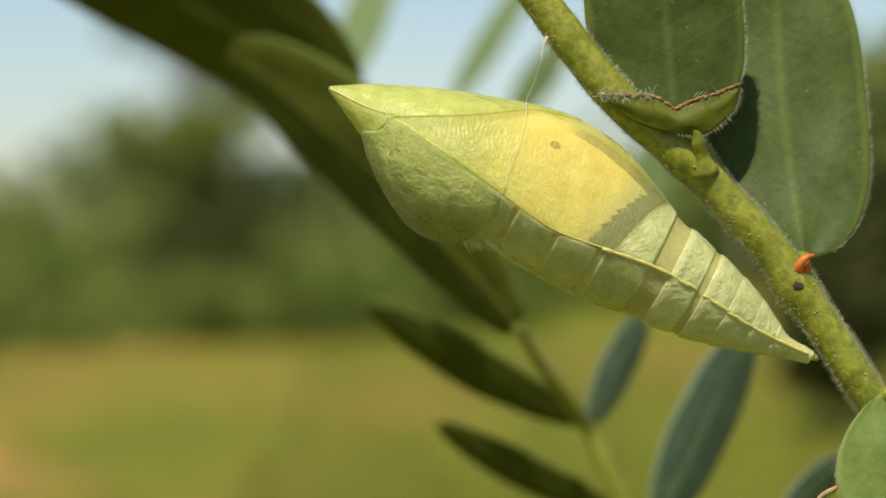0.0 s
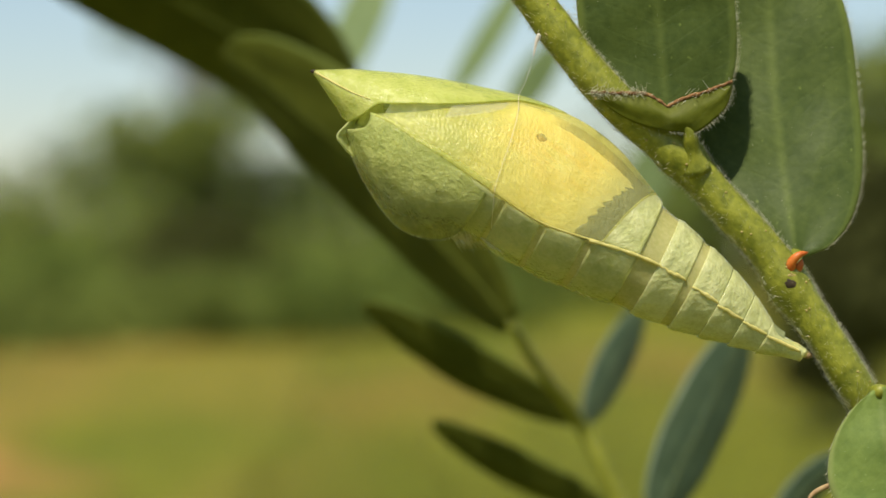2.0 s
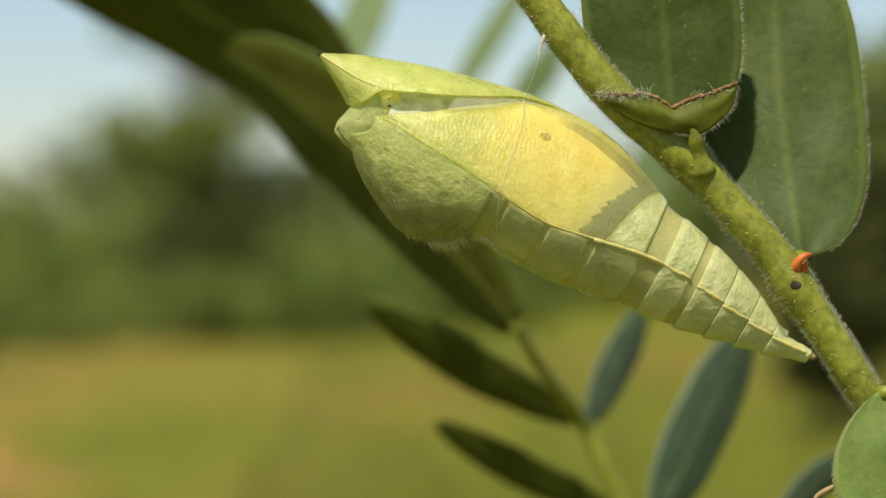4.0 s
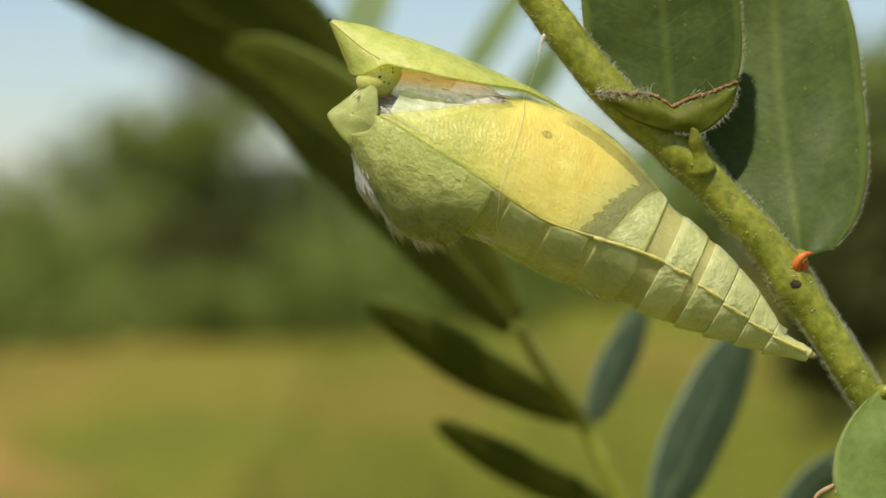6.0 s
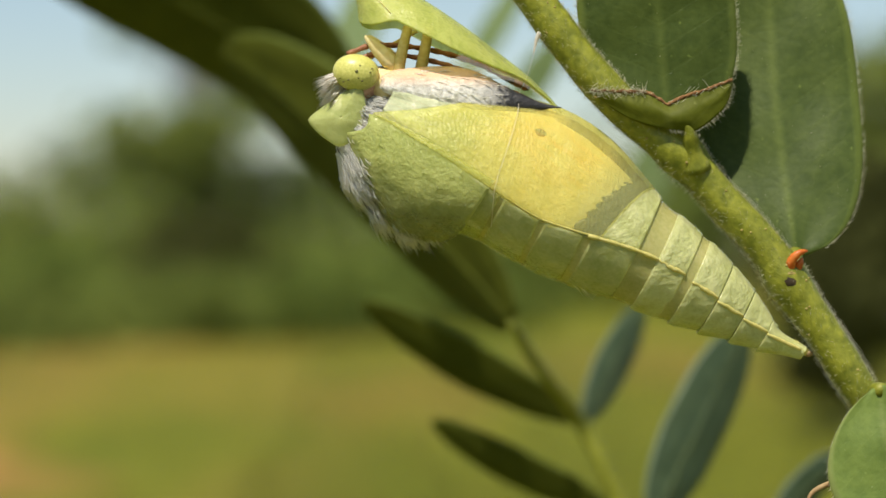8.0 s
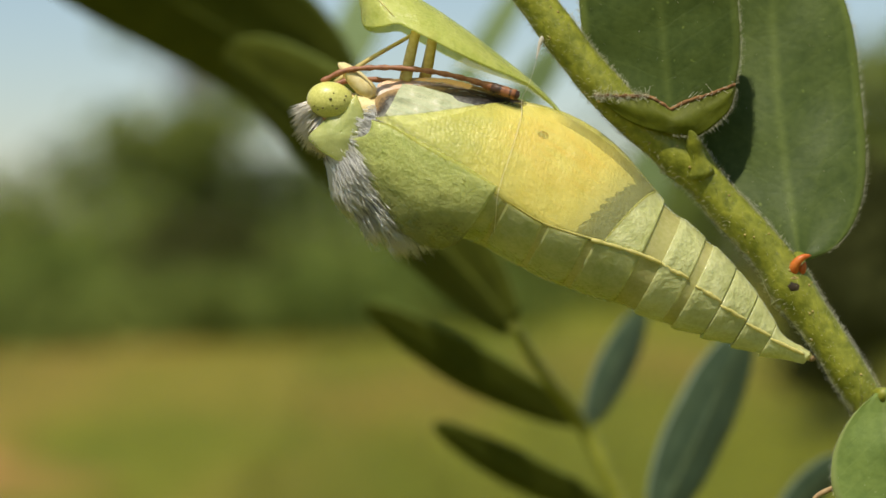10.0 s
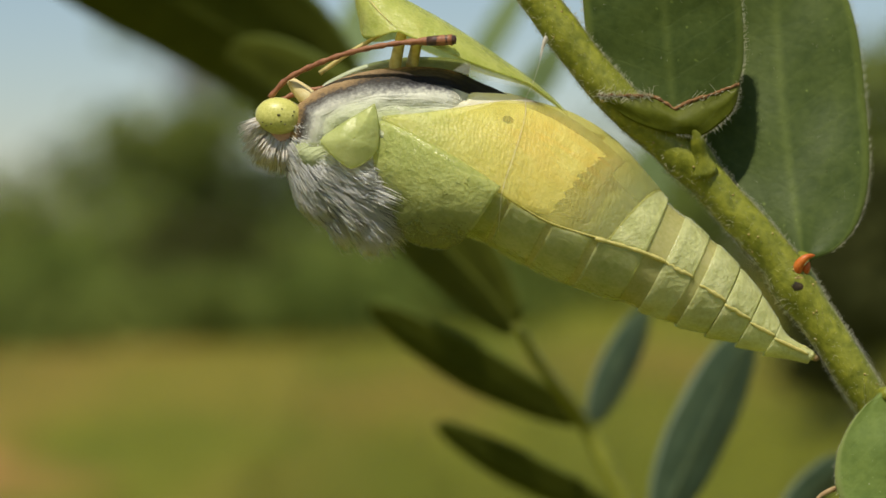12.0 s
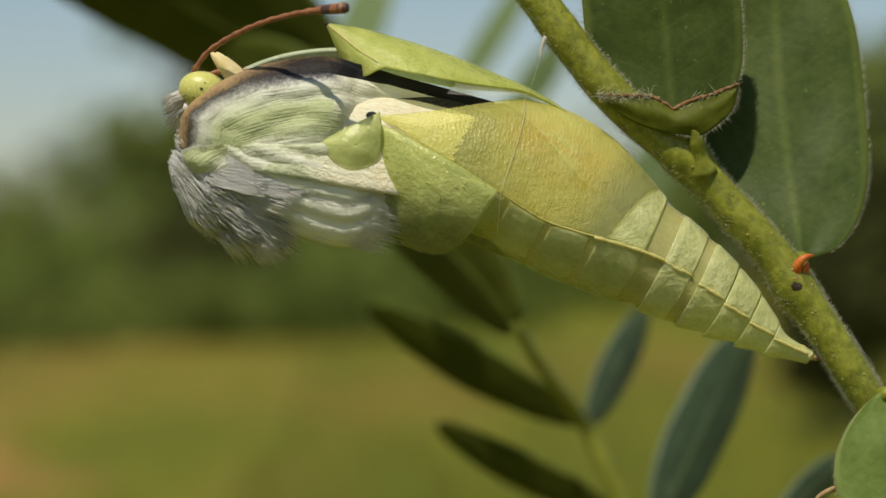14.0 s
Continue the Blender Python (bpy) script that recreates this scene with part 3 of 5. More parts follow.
def build_tree(name, x, y, height, spread, crown_from, leaf, seed, label, category):
    """Metres here: trunk, limbs and a crown of many small leaf clumps round the limbs' ends."""
    rnd = random.Random(seed)
    base = (x * 1000, y * 1000, -H * 1000)
    t = thing(name, base, label, category)
    wood, crown = Geo(), Geo()
    b = Vector(base)
    r0 = 22 * height
    bend = Vector((rnd.uniform(-1, 1), rnd.uniform(-1, 1), 0)) * 90 * height
    spine = path([b, b + Vector((0, 0, height * 350)) + bend * 0.5, b + Vector((0, 0, height * 900)) + bend], 7)
    wood.tube(spine, [r0 * (1 - 0.12 * i) for i in range(7)], 8)
    ends = []
    for i in range(9):
        a = 2 * math.pi * (i + rnd.random() * 0.7) / 9
        s = spine[rnd.choice((2, 3, 4, 5))]
        e = Vector((b.x + math.cos(a) * spread * 1000 * rnd.uniform(0.35, 0.9), b.y + math.sin(a) * spread * 1000 * rnd.uniform(0.35, 0.9), b.z + height * 1000 * rnd.uniform(crown_from, 0.92)))
        wood.tube(path([s, s.lerp(e, 0.5) + Vector((0, 0, 60 * height)), e], 5), [r0 * k for k in (0.4, 0.32, 0.24, 0.16, 0.08)], 6)
        ends.append(e)
    ends.append(spine[-1])
    for e in ends:
        for _ in range(260):
            d = Vector((rnd.gauss(0, 1), rnd.gauss(0, 1), rnd.gauss(0, 0.8))) * spread * 210
            c, s = e + d, rnd.uniform(50, 130) * (0.6 + height * 0.16) * max(1.0, spread / 1.5)
            if c.z < b.z + 60:
                c.z = b.z + 60
            q = Euler((rnd.uniform(0, 6), rnd.uniform(0, 6), rnd.uniform(0, 6))).to_matrix()
            k = len(crown.v)
            for w in ((-1, 0, 0), (0, -0.5, 0.15), (1, 0, 0), (0, 0.5, 0.15)):
                crown.v.append(c + q @ Vector(w) * s)
                crown.uv.append((0, 0))
            crown.f.append((k, k + 1, k + 2, k + 3))
    part("trunk", wood, M_BARK, t)
    part("crown", crown, leaf, t, smooth=False)
    return t


def build_background():
    build_ground()
    build_grass()
    trees = [
        ("tree", -3.6, 37.5, 5.6, 1.55, 0.12, M_FOLIAGE, 3, "tall slim green tree at the field's far edge", "tree"),
        ("shrub", -5.8, 35, 1.5, 2.1, 0.12, M_FOLIAGE, 5, "dark green rounded shrub on the grass", "shrub"),
        ("shrub", -8.6, 38, 1.6, 2.4, 0.12, M_FOLIAGE, 6, "wide dark green shrub at the field edge", "shrub"),
        ("shrub", -1.8, 39, 2.0, 2.4, 0.1, M_FOLIAGE_LIGHT, 7, "low green shrub beyond the grass", "shrub"),
        ("shrub", 3.1, 39, 2.0, 2.5, 0.1, M_FOLIAGE_LIGHT, 8, "broad green shrub far across the field", "shrub"),
        ("tree", 7.4, 38, 4.0, 2.4, 0.15, M_FOLIAGE, 9, "dense dark tree beside the far field", "tree"),
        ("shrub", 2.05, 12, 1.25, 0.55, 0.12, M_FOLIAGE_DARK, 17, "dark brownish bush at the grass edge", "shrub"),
        ("shrub", -5.1, 42, 2.3, 2.3, 0.1, M_FOLIAGE_LIGHT, 10, "leafy hedge bush along the horizon", "shrub"),
        ("shrub", 0.9, 44, 1.5, 2.4, 0.1, M_FOLIAGE, 11, "spreading hedge bush along the horizon", "shrub"),
        ("shrub", -9.5, 46, 2.0, 2.6, 0.1, M_FOLIAGE, 12, "dark hedge bush along the horizon", "shrub"),
        ("shrub", 8.6, 44, 2.8, 3.0, 0.1, M_FOLIAGE, 13, "dark hedge bush along the horizon", "shrub"),
    ]
    trees += [
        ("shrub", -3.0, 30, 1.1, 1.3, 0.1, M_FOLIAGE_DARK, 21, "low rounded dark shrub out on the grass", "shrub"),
        ("shrub", -4.3, 27, 0.65, 1.0, 0.1, M_FOLIAGE_LIGHT, 22, "knee-high green shrub out on the grass", "shrub"),
        ("shrub", -2.2, 33, 0.9, 1.5, 0.1, M_FOLIAGE, 24, "low rounded green shrub out on the grass", "shrub"),
        ("shrub", -4.7, 31, 0.8, 1.3, 0.1, M_FOLIAGE_LIGHT, 25, "low rounded green shrub out on the grass", "shrub"),
        ("shrub", -3.9, 22, 0.4, 0.8, 0.1, M_FOLIAGE, 26, "knee-high green shrub out on the grass", "shrub"),
        ("shrub", -2.6, 24, 0.5, 0.9, 0.1, M_FOLIAGE, 27, "knee-high green shrub out on the grass", "shrub"),
        ("shrub", -1.3, 25, 0.5, 1.0, 0.1, M_FOLIAGE_LIGHT, 28, "knee-high green shrub out on the grass", "shrub"),
        ("shrub", 0.2, 28, 0.7, 1.1, 0.1, M_FOLIAGE_LIGHT, 23, "knee-high green shrub out on the grass", "shrub"),
    ]
    for a in trees:
        build_tree(*a)


build_background()


# ---- leaves ----
def build_leaf(name, label, mat, base, tip, half, n=2.6, roll=0.0, sweep=0.0, bow=0.0, fold=0.0, petiole=None, seed=0, group="", thick=0.22, rib=True, hairs=0):
    """An oblong leaf from base to tip; roll turns the blade about its midrib, sweep bends the midrib sideways, bow lifts its middle."""
    base, tip = Vector(base), Vector(tip)
    t = thing(name, base, label, "leaf", group)
    ax = tip - base
    L = ax.length
    ax.normalize()
    side = Vector((0, 1, 0)).cross(ax).normalized()
    side = Matrix.Rotation(radians(roll), 3, ax) @ side
    nrm = ax.cross(side)
    rnd = random.Random(seed)

    def centre(q):
        return base + ax * L * q + side * sweep * math.sin(math.pi * q) + nrm * bow * math.sin(math.pi * q)

    def width(q):
        w = max(0.0, 1 - abs(2 * q - 1) ** n) ** (1 / 2.0)
        return half * w

    def spot(q, c):
        w = width(q)
        wave = 0.05 * half * noise.noise(Vector((q * 5 + seed, c * 2, seed)))
        return centre(q) + side * w * c + nrm * (fold * half * (abs(c) ** 1.5) * min(1, w / half) + wave)

    g = Geo()
    nu, nv = 36, 20
    rows = []
    for i in range(nu + 1):
        q = i / nu
        row = []
        for j in range(nv + 1):
            c = 2 * j / nv - 1
            row.append(spot(max(0.004, min(0.996, q)), c))
        rows.append(row)
    g.grid(rows, uv=lambda a, b: (a, b))
    part("blade", g, mat, t, thick=thick)
    if rib:
        g = Geo()
        k = 16
        g.tube([spot(max(0.004, min(0.97, 0.97 * i / k)), 0.0) - nrm * 0.06 for i in range(k + 1)], [max(0.04, 0.022 * half * (1.2 - i / k)) for i in range(k + 1)], 8)
        part("midrib", g, mat if mat is M_LEAF_FAR else M_RIB, t, "slightly paler midrib")
    if petiole is not None:
        g = Geo()
        g.tube(path([petiole, Vector(petiole).lerp(base, 0.5) + nrm * 0.1, base + ax * 0.3], 7), [0.5, 0.46, 0.42, 0.4, 0.4, 0.4, 0.4], 12)
        part("petiole", g, M_STEM, t)
    if hairs:
        h = Geo()
        for _ in range(hairs):
            q = rnd.uniform(0.02, 0.98)
            if rnd.random() < 0.9:
                c = rnd.choice((-1, 1))
                d = side * c * rnd.uniform(0.4, 0.8) + ax * rnd.uniform(-0.1, 0.6) + nrm * rnd.uniform(-0.3, 0.3)
            else:
                c = rnd.uniform(-1, 1)
                d = Vector((rnd.uniform(-0.3, 0.3), -0.25, rnd.uniform(0.0, 0.35)))
            p = spot(q, c)
            h.hair(p, p + d * rnd.uniform(0.2, 0.55), 0.008)
        part("down", h, M_FUZZ, t, "fine pale downy hairs")
    return t


def build_leaf_stub():
    """The foot of an eaten leaflet: two lobes that meet in a notch over the stalk."""
    rnd = random.Random(3)
    t = thing("leaf_stub", (14.05, -0.9, 4.6), "olive leaflet stub with chewed brown upper edge", "leaf", "twig leaflets")
    top = path([(8.56, -1.2, 8.45), (10.6, -1.35, 8.4), (11.55, -1.4, 8.36), (12.3, -1.5, 7.95), (12.74, -1.5, 7.66), (13.2, -1.5, 7.95), (14.68, -1.4, 8.45), (16.29, -1.2, 9.05)], 49)
    foot = path([(8.50, -1.1, 8.40), (10.27, -1.3, 7.11), (11.67, -1.5, 6.52), (13.39, -1.7, 6.22), (14.25, -1.7, 6.22), (15.30, -1.5, 6.95), (15.97, -1.3, 7.65), (16.36, -1.1, 8.80)], 49)
    rows = []
    for k in range(15):
        row = []
        for j in range(49):
            f = j / 48
            nick = 0.07 * noise.noise(Vector((f * 26, 1, 0))) * (k / 14)
            p = foot[j].lerp(top[j], k / 14) + Vector((0, -0.35 * math.sin(math.pi * k / 14) * math.sin(math.pi * f) + 0.10 * noise.noise(Vector((f * 6, k * 0.2, 2))), nick))
            row.append(p)
        rows.append(row)
    g = Geo()
    g.grid(rows, uv=lambda a, b: (a * 0.2, b))
    part("blade", g, M_LEAF_STUB, t, thick=0.18)
    g = Geo()
    edge = rows[-1]
    g.tube([p + Vector((0, -0.05, 0.05 * noise.noise(p * 3))) for p in edge], [rnd.uniform(0.05, 0.13) for _ in edge], 7)
    part("torn_edge", g, M_TORN, t, "brown dried chewed edge")
    g = Geo()
    g.tube(path([(14.35, -0.45, 4.2), (14.1, -0.95, 5.3), (13.85, -1.6, 6.35), (13.3, -1.75, 7.0)], 12), [0.95, 0.82, 0.70, 0.60, 0.52, 0.48, 0.44, 0.38, 0.28, 0.2, 0.14, 0.06], 16)
    part("petiole", g, M_STEM, t, "short green stalk")
    h = Geo()
    for _ in range(130):
        f = 0.35 * rnd.random() if rnd.random() < 0.7 else rnd.random()
        p = edge[min(48, int(f * 49))] + Vector((rnd.uniform(-0.25, 0.25), rnd.uniform(-0.25, -0.05), rnd.uniform(-0.15, 0.15)))
        d = Vector((rnd.uniform(-1, 1), rnd.uniform(-1, 0.1), rnd.uniform(-0.8, 0.9))).normalized() * rnd.uniform(0.25, 0.75)
        h.hair(p, p + d, 0.016, (rnd.uniform(-0.25, 0.25), 0, rnd.uniform(-0.25, 0.25)))
    part("torn_fibre", h, M_FUZZ, t, "whitish frayed fibres")
    h = Geo()
    for _ in range(260):
        j = rnd.randrange(24, 49)
        p = foot[j]
        d = Vector((rnd.uniform(-0.2, 0.9), rnd.uniform(-0.4, 0.1), rnd.uniform(-0.9, 0.3)))
        h.hair(p, p + d * rnd.uniform(0.2, 0.5), 0.008)
    part("down", h, M_FUZZ, t, "fine pale downy hairs")


def build_plant_leaves():
    build_leaf_stub()
    build_leaf("leaf", "dull green downy leaflet with pale midrib beside the twig", M_LEAF, (12.96, 0.90, 6.57), (11.86, -0.50, 19.65), 4.45, 3.4, roll=4, bow=0.5, fold=0.10, seed=1, group="twig leaflets", rib=False, hairs=900)
    build_leaf("leaf", "broad dull green oblong leaflet with pale edge", M_LEAF, (20.23, 1.60, -0.66), (19.17, 6.00, 17.96), 4.75, 2.8, roll=-6, sweep=-0.4, bow=0.6, fold=0.12, petiole=(19.67, 0.30, -1.60), seed=2, group="twig leaflets", rib=False, hairs=1000)
    build_leaf("leaf", "fresh light green rounded leaflet in front of the twig", M_LEAF_FRESH, (24.27, -2.00, -7.67), (27.90, -3.50, -15.81), 3.6, 2.3, roll=0, fold=0.1, sweep=1.2, petiole=(24.21, -0.60, -8.21), seed=4, group="twig leaflets", rib=False, hairs=260)
    # dusky leaves of the neighbouring shoot, well behind
    build_leaf("shoot_leaf", "large dark olive leaf seen from its shaded underside", M_LEAF_FAR, (-42.8, 95.00, 31.1), (-7.35, 88.00, 12.04), 9.3, 2.6, roll=48, sweep=-1.0, bow=1.0, fold=0.2, seed=5, group="shoot leaves")
    build_leaf("shoot_leaf", "long dark olive leaf curving down to its stalk", M_LEAF_FAR, (5.93, 58.00, -6.16), (-18.9, 80.00, 17.04), 6.3, 2.0, roll=-48, sweep=1.2, bow=0.5, fold=0.15, seed=6, group="shoot leaves")
    build_leaf("shoot_leaf", "narrow dark olive leaflet tapering to a point", M_LEAF_FAR, (12.03, 70.00, -14.61), (-6.36, 72.00, -4.84), 2.5, 1.8, roll=-38, sweep=-0.7, fold=0.15, seed=7, group="shoot leaves")
    build_leaf("shoot_leaf", "small dark olive leaflet low on the shoot", M_LEAF_FAR, (14.14, 70.00, -21.80), (-0.57, 72.00, -14.75), 2.1, 1.8, roll=-38, sweep=-0.7, fold=0.15, seed=8, group="shoot leaves")
    build_leaf("shoot_leaf", "blue-green leaflet pointing up from the shoot", M_LEAF_BLUE, (12.38, 72.00, -14.66), (18.02, 80.00, -5.27), 1.9, 1.9, roll=30, fold=0.15, seed=9, group="shoot leaves")
    build_leaf("shoot_leaf", "long blue-green leaflet with grey sheen", M_LEAF_BLUE, (17.05, 60.00, -21.88), (25.16, 66.00, -6.64), 2.9, 2.2, roll=25, fold=0.15, seed=10, group="shoot leaves")
    build_leaf("shoot_leaf", "blue-green leaflet tip low beside the twig", M_LEAF_BLUE, (26.66, 60.00, -21.88), (32.68, 64.00, -16.93), 1.7, 2.0, roll=25, fold=0.15, seed=11, group="shoot leaves")
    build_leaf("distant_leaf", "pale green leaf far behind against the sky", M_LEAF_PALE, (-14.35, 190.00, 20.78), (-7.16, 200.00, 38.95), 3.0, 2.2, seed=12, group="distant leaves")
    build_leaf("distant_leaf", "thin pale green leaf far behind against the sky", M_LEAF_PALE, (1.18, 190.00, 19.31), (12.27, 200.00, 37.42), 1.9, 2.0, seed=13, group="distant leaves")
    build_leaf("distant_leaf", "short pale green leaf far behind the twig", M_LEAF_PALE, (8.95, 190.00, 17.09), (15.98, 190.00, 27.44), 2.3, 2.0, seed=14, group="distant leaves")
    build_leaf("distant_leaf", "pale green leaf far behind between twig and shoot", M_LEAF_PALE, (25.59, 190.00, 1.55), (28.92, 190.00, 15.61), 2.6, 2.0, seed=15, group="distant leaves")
    t = thing("shoot", (15.79, 70.00, -22.98), "thin olive shoot stalk carrying narrow leaflets", "stem")
    g = Geo()
    g.tube(path([(15.79, 70.00, -22.98), (13.67, 70.00, -18.28), (11.79, 70.00, -14.52), (7.95, 62.00, -9.44), (5.70, 58.00, -5.93)], 24), [0.75 - 0.016 * i for i in range(24)], 10)
    part("stalk", g, M_STEM, t)


build_plant_leaves()

# ---- the twig ----
STEM = [(3.62, 0.00, 16.28), (6.28, 0.00, 12.53), (8.69, 0.00, 9.41), (10.97, 0.00, 7.06), (13.41, 0.00, 5.19), (15.81, 0.00, 2.47), (18.38, 0.00, -0.34), (19.62, 0.00, -2.22), (21.75, 0.00, -5.34), (23.78, 0.00, -8.56), (27.38, 0.00, -14.03)]


def build_stem():
    rnd = random.Random(7)
    t = thing("twig", (27.38, 0.00, -14.03), "hairy yellow-green twig with leaf nodes", "twig")
    pts = path(STEM, 90)
    rad = []
    for p in pts:
        r = 1.03 + 0.05 * noise.noise(p * 0.7)
        for node_at, k in ((Vector((13.41, 0.00, 5.19)), 0.28), (Vector((19.50, 0.00, -2.00)), 0.22)):
            r += k * math.exp(-((p - node_at).length / 1.3) ** 2)
        rad.append(r)
    g = Geo()
    g.tube(pts, rad, 28)
    part("bark", g, M_STEM, t)
    h = Geo()
    for _ in range(6500):
        i = rnd.randrange(1, len(pts) - 1)
        p = pts[i].lerp(pts[i + 1], rnd.random())
        d = (pts[i + 1] - pts[i - 1]).normalized()
        a = Vector((0, -1, 0))
        c = d.cross(a).normalized()
        q = rnd.uniform(-2.0, 2.0)
        if abs(q) < 1.0 and rnd.random() < 0.75:
            continue
        o = a * math.cos(q) + c * math.sin(q)
        root = p + o * rad[i] * 0.99
        h.hair(root, root + (o + d * rnd.uniform(-0.9, 0.3) + Vector((rnd.uniform(-0.4, 0.4), 0, rnd.uniform(-0.4, 0.4)))).normalized() * rnd.uniform(0.12, 0.38), 0.009)
    part("down", h, M_FUZZ, t, "short pale bristly hairs")
    g = Geo()
    g.blob((19.50, -1.12, -2.05), (0.46, 0.16, 0.32), Matrix.Rotation(radians(35), 3, "Y"), nu=8, nv=14, wob=0.35)
    part("scar", g, M_SCAR, t, "dark hollow leaf scar")
    g = Geo()
    g.tube(path([(18.9, -0.95, -1.75), (19.46, -1.12, -1.60), (20.05, -0.90, -1.62)], 8), [0.06, 0.10, 0.12, 0.13, 0.13, 0.12, 0.10, 0.05], 10)
    part("scar_lip", g, M_WART, t)
    g = Geo()
    g.tube(path([(19.51, -0.80, -1.43), (19.59, -1.10, -0.84), (20.01, -1.20, -0.43), (20.46, -1.10, -0.34)], 9), [0.22, 0.28, 0.29, 0.27, 0.25, 0.22, 0.17, 0.12, 0.04], 10)
    g.tube(path([(19.90, -0.70, -1.34), (20.06, -0.90, -1.02), (20.18, -0.90, -0.71)], 6), [0.22, 0.24, 0.22, 0.18, 0.12, 0.04], 8)
    part("stipule", g, M_ORANGE, t, "bright orange pointed stipule")
    g = Geo()
    g.tube(path([(14.17, -0.80, 4.85), (14.40, -1.00, 5.37), (14.27, -1.00, 5.93)], 6), [0.1, 0.12, 0.12, 0.1, 0.07, 0.03], 8)
    part("bud", g, M_TORN, t, "tiny brown pointed bud")
    for i in range(34):
        k = rnd.randrange(8, 84)
        d = (pts[k + 1] - pts[k - 1]).normalized()
        q = rnd.uniform(-1.2, 1.2)
        o = Vector((0, -1, 0)) * math.cos(q) + d.cross(Vector((0, -1, 0))).normalized() * math.sin(q)
        g = Geo()
        g.blob(pts[k] + o * rad[k], (rnd.uniform(0.04, 0.10), 0.05, rnd.uniform(0.04, 0.09)), nu=5, nv=8)
        part("wart", g, M_WART, t)


build_stem()


def build_tendril():
    t = thing("dry_tendril", (23.22, -1.50, -12.71), "thin dry brown tendril behind a fresh leaflet", "tendril")
    g = Geo()
    g.tube(path([(23.52, -1.50, -12.64), (22.60, -1.50, -12.83), (21.50, -1.60, -13.10), (20.60, -1.80, -13.54), (20.21, -2.00, -14.29)], 16), [0.22, 0.2, 0.2, 0.21, 0.18, 0.2, 0.17, 0.16, 0.15, 0.15, 0.14, 0.13, 0.12, 0.11, 0.1, 0.08], 8)
    part("strand", g, M_TENDRIL, t)


build_tendril()

# ---- the chrysalis ----
TAIL = Vector((20.41, 0.00, -5.91))
AX, UP = Vector((-0.8746, 0, 0.4847)), Vector((0.4847, 0, 0.8746))
TOP = [(0, 0.30), (1.3, 0.30), (1.9, 0.42), (2.5, 0.78), (3.3, 1.2), (4, 1.55), (6, 2.25), (8, 2.75), (10, 3.2), (12, 4.05), (14, 4.85), (16, 5.22), (18, 5.18), (20, 4.78), (22, 4.12), (24, 3.42), (26, 2.6), (28, 1.66), (29, 1.14), (30, 0.5), (30.7, 0.04)]
LOW = [(0, -0.52), (1, -0.80), (2, -1.2), (4, -1.85), (6, -2.45), (8, -2.85), (10, -3.05), (12, -3.35), (14, -3.6), (16, -3.7), (18, -3.68), (20, -4.05), (21, -4.45), (22, -4.68), (23, -4.6), (24, -4.2), (26, -3.0), (28, -1.35), (29, -0.85), (30, -0.38), (30.7, -0.04)]
KEEL = [(0, -0.02), (4, -0.25), (8, 0.03), (10, 0.0), (12, -0.3), (14, -0.72), (16, -1.0), (18, -0.85), (20, -0.58), (22, -0.31), (24, -0.1), (26, 0.12), (28, -0.1), (30.7, 0.0)]
WIDE = [(0, 0.40), (2, 0.78), (6, 2.0), (10, 2.8), (14, 3.4), (20, 4.0), (24, 3.6), (27, 2.2), (29, 0.95), (30.7, 0.04)]


def skin(s, tau, grow=1.0, out=0.0):
    """Point on the chrysalis: s mm from the tail; tau 0 at the near keel, 1 on top, 2 at the far keel, -1 below."""
    k, w = smooth_curve(KEEL, s), smooth_curve(WIDE, s)
    tau = (tau + 2) % 4 - 2
    h = (smooth_curve(TOP, s) if tau >= 0 else smooth_curve(LOW, s)) - k
    a = abs(tau)
    near = -1 if a <= 1 else 1
    a = a if a <= 1 else 2 - a
    ridge_y, ridge_v = 1 - 0.45 * a - 0.55 * a * a, 1.6 * a - 0.6 * a * a
    oval_y, oval_v = math.cos(a * math.pi / 2), math.sin(a * math.pi / 2)
    r = 0.35 + 0.42 * max(0.0, min(1.0, (s - 10) / 4))
    y = near * w * (r * ridge_y + (1 - r) * oval_y)
    v = k + h * (r * ridge_v + (1 - r) * oval_v)
    mid = k + 0.15 * h
    return TAIL + AX * s + UP * (mid + (v - mid) * grow) + Vector((0, y * grow, 0))


def patch(s0, s1, lo, hi, ns=30, nt=24, grow=lambda s: 1.0):
    """A curved piece of skin; s0 and s1 are functions of the share across, lo and hi of s."""
    rows = []
    for i in range(ns + 1):
        row = []
        for j in range(nt + 1):
            f = j / nt
            s = s0(f) + (s1(f) - s0(f)) * i / ns
            row.append(skin(s, lo(s) + (hi(s) - lo(s)) * f, grow(s)))
        rows.append(row)
    g = Geo()
    g.grid(rows)
    return g


def const(x):
    return lambda _: x


def split(s):
    """Where the lid meets the wing case."""
    if s < 20.0:
        return 0.985 - 0.055 * max(0.0, min(1.0, (s - 17.4) / 2.6))
    return max(0.03, 0.93 - 0.9 * ((s - 20.0) / 6.6))


def lid_low(s):
    if s < 24.6:
        return split(s) - 0.07 * math.sin(math.pi * (s - 17.4) / 7.2)
    return split(s) if s < 26.6 else 0.03 - 1.03 * min(1, (s - 26.6) / 1.4)


def sag(s, tau):
    """The belly skin sinks in towards the thorax cover, but stays on the keel."""
    away = max(0.0, min(1.0, min(-tau, 2 + tau) / 0.55))
    return 1.0 - 0.02 - away * (0.012 * max(0.0, s - 13.0) + 0.022 * max(0.0, s - 17.5))


HINGE = TAIL + AX * 17.9 + UP * 5.1


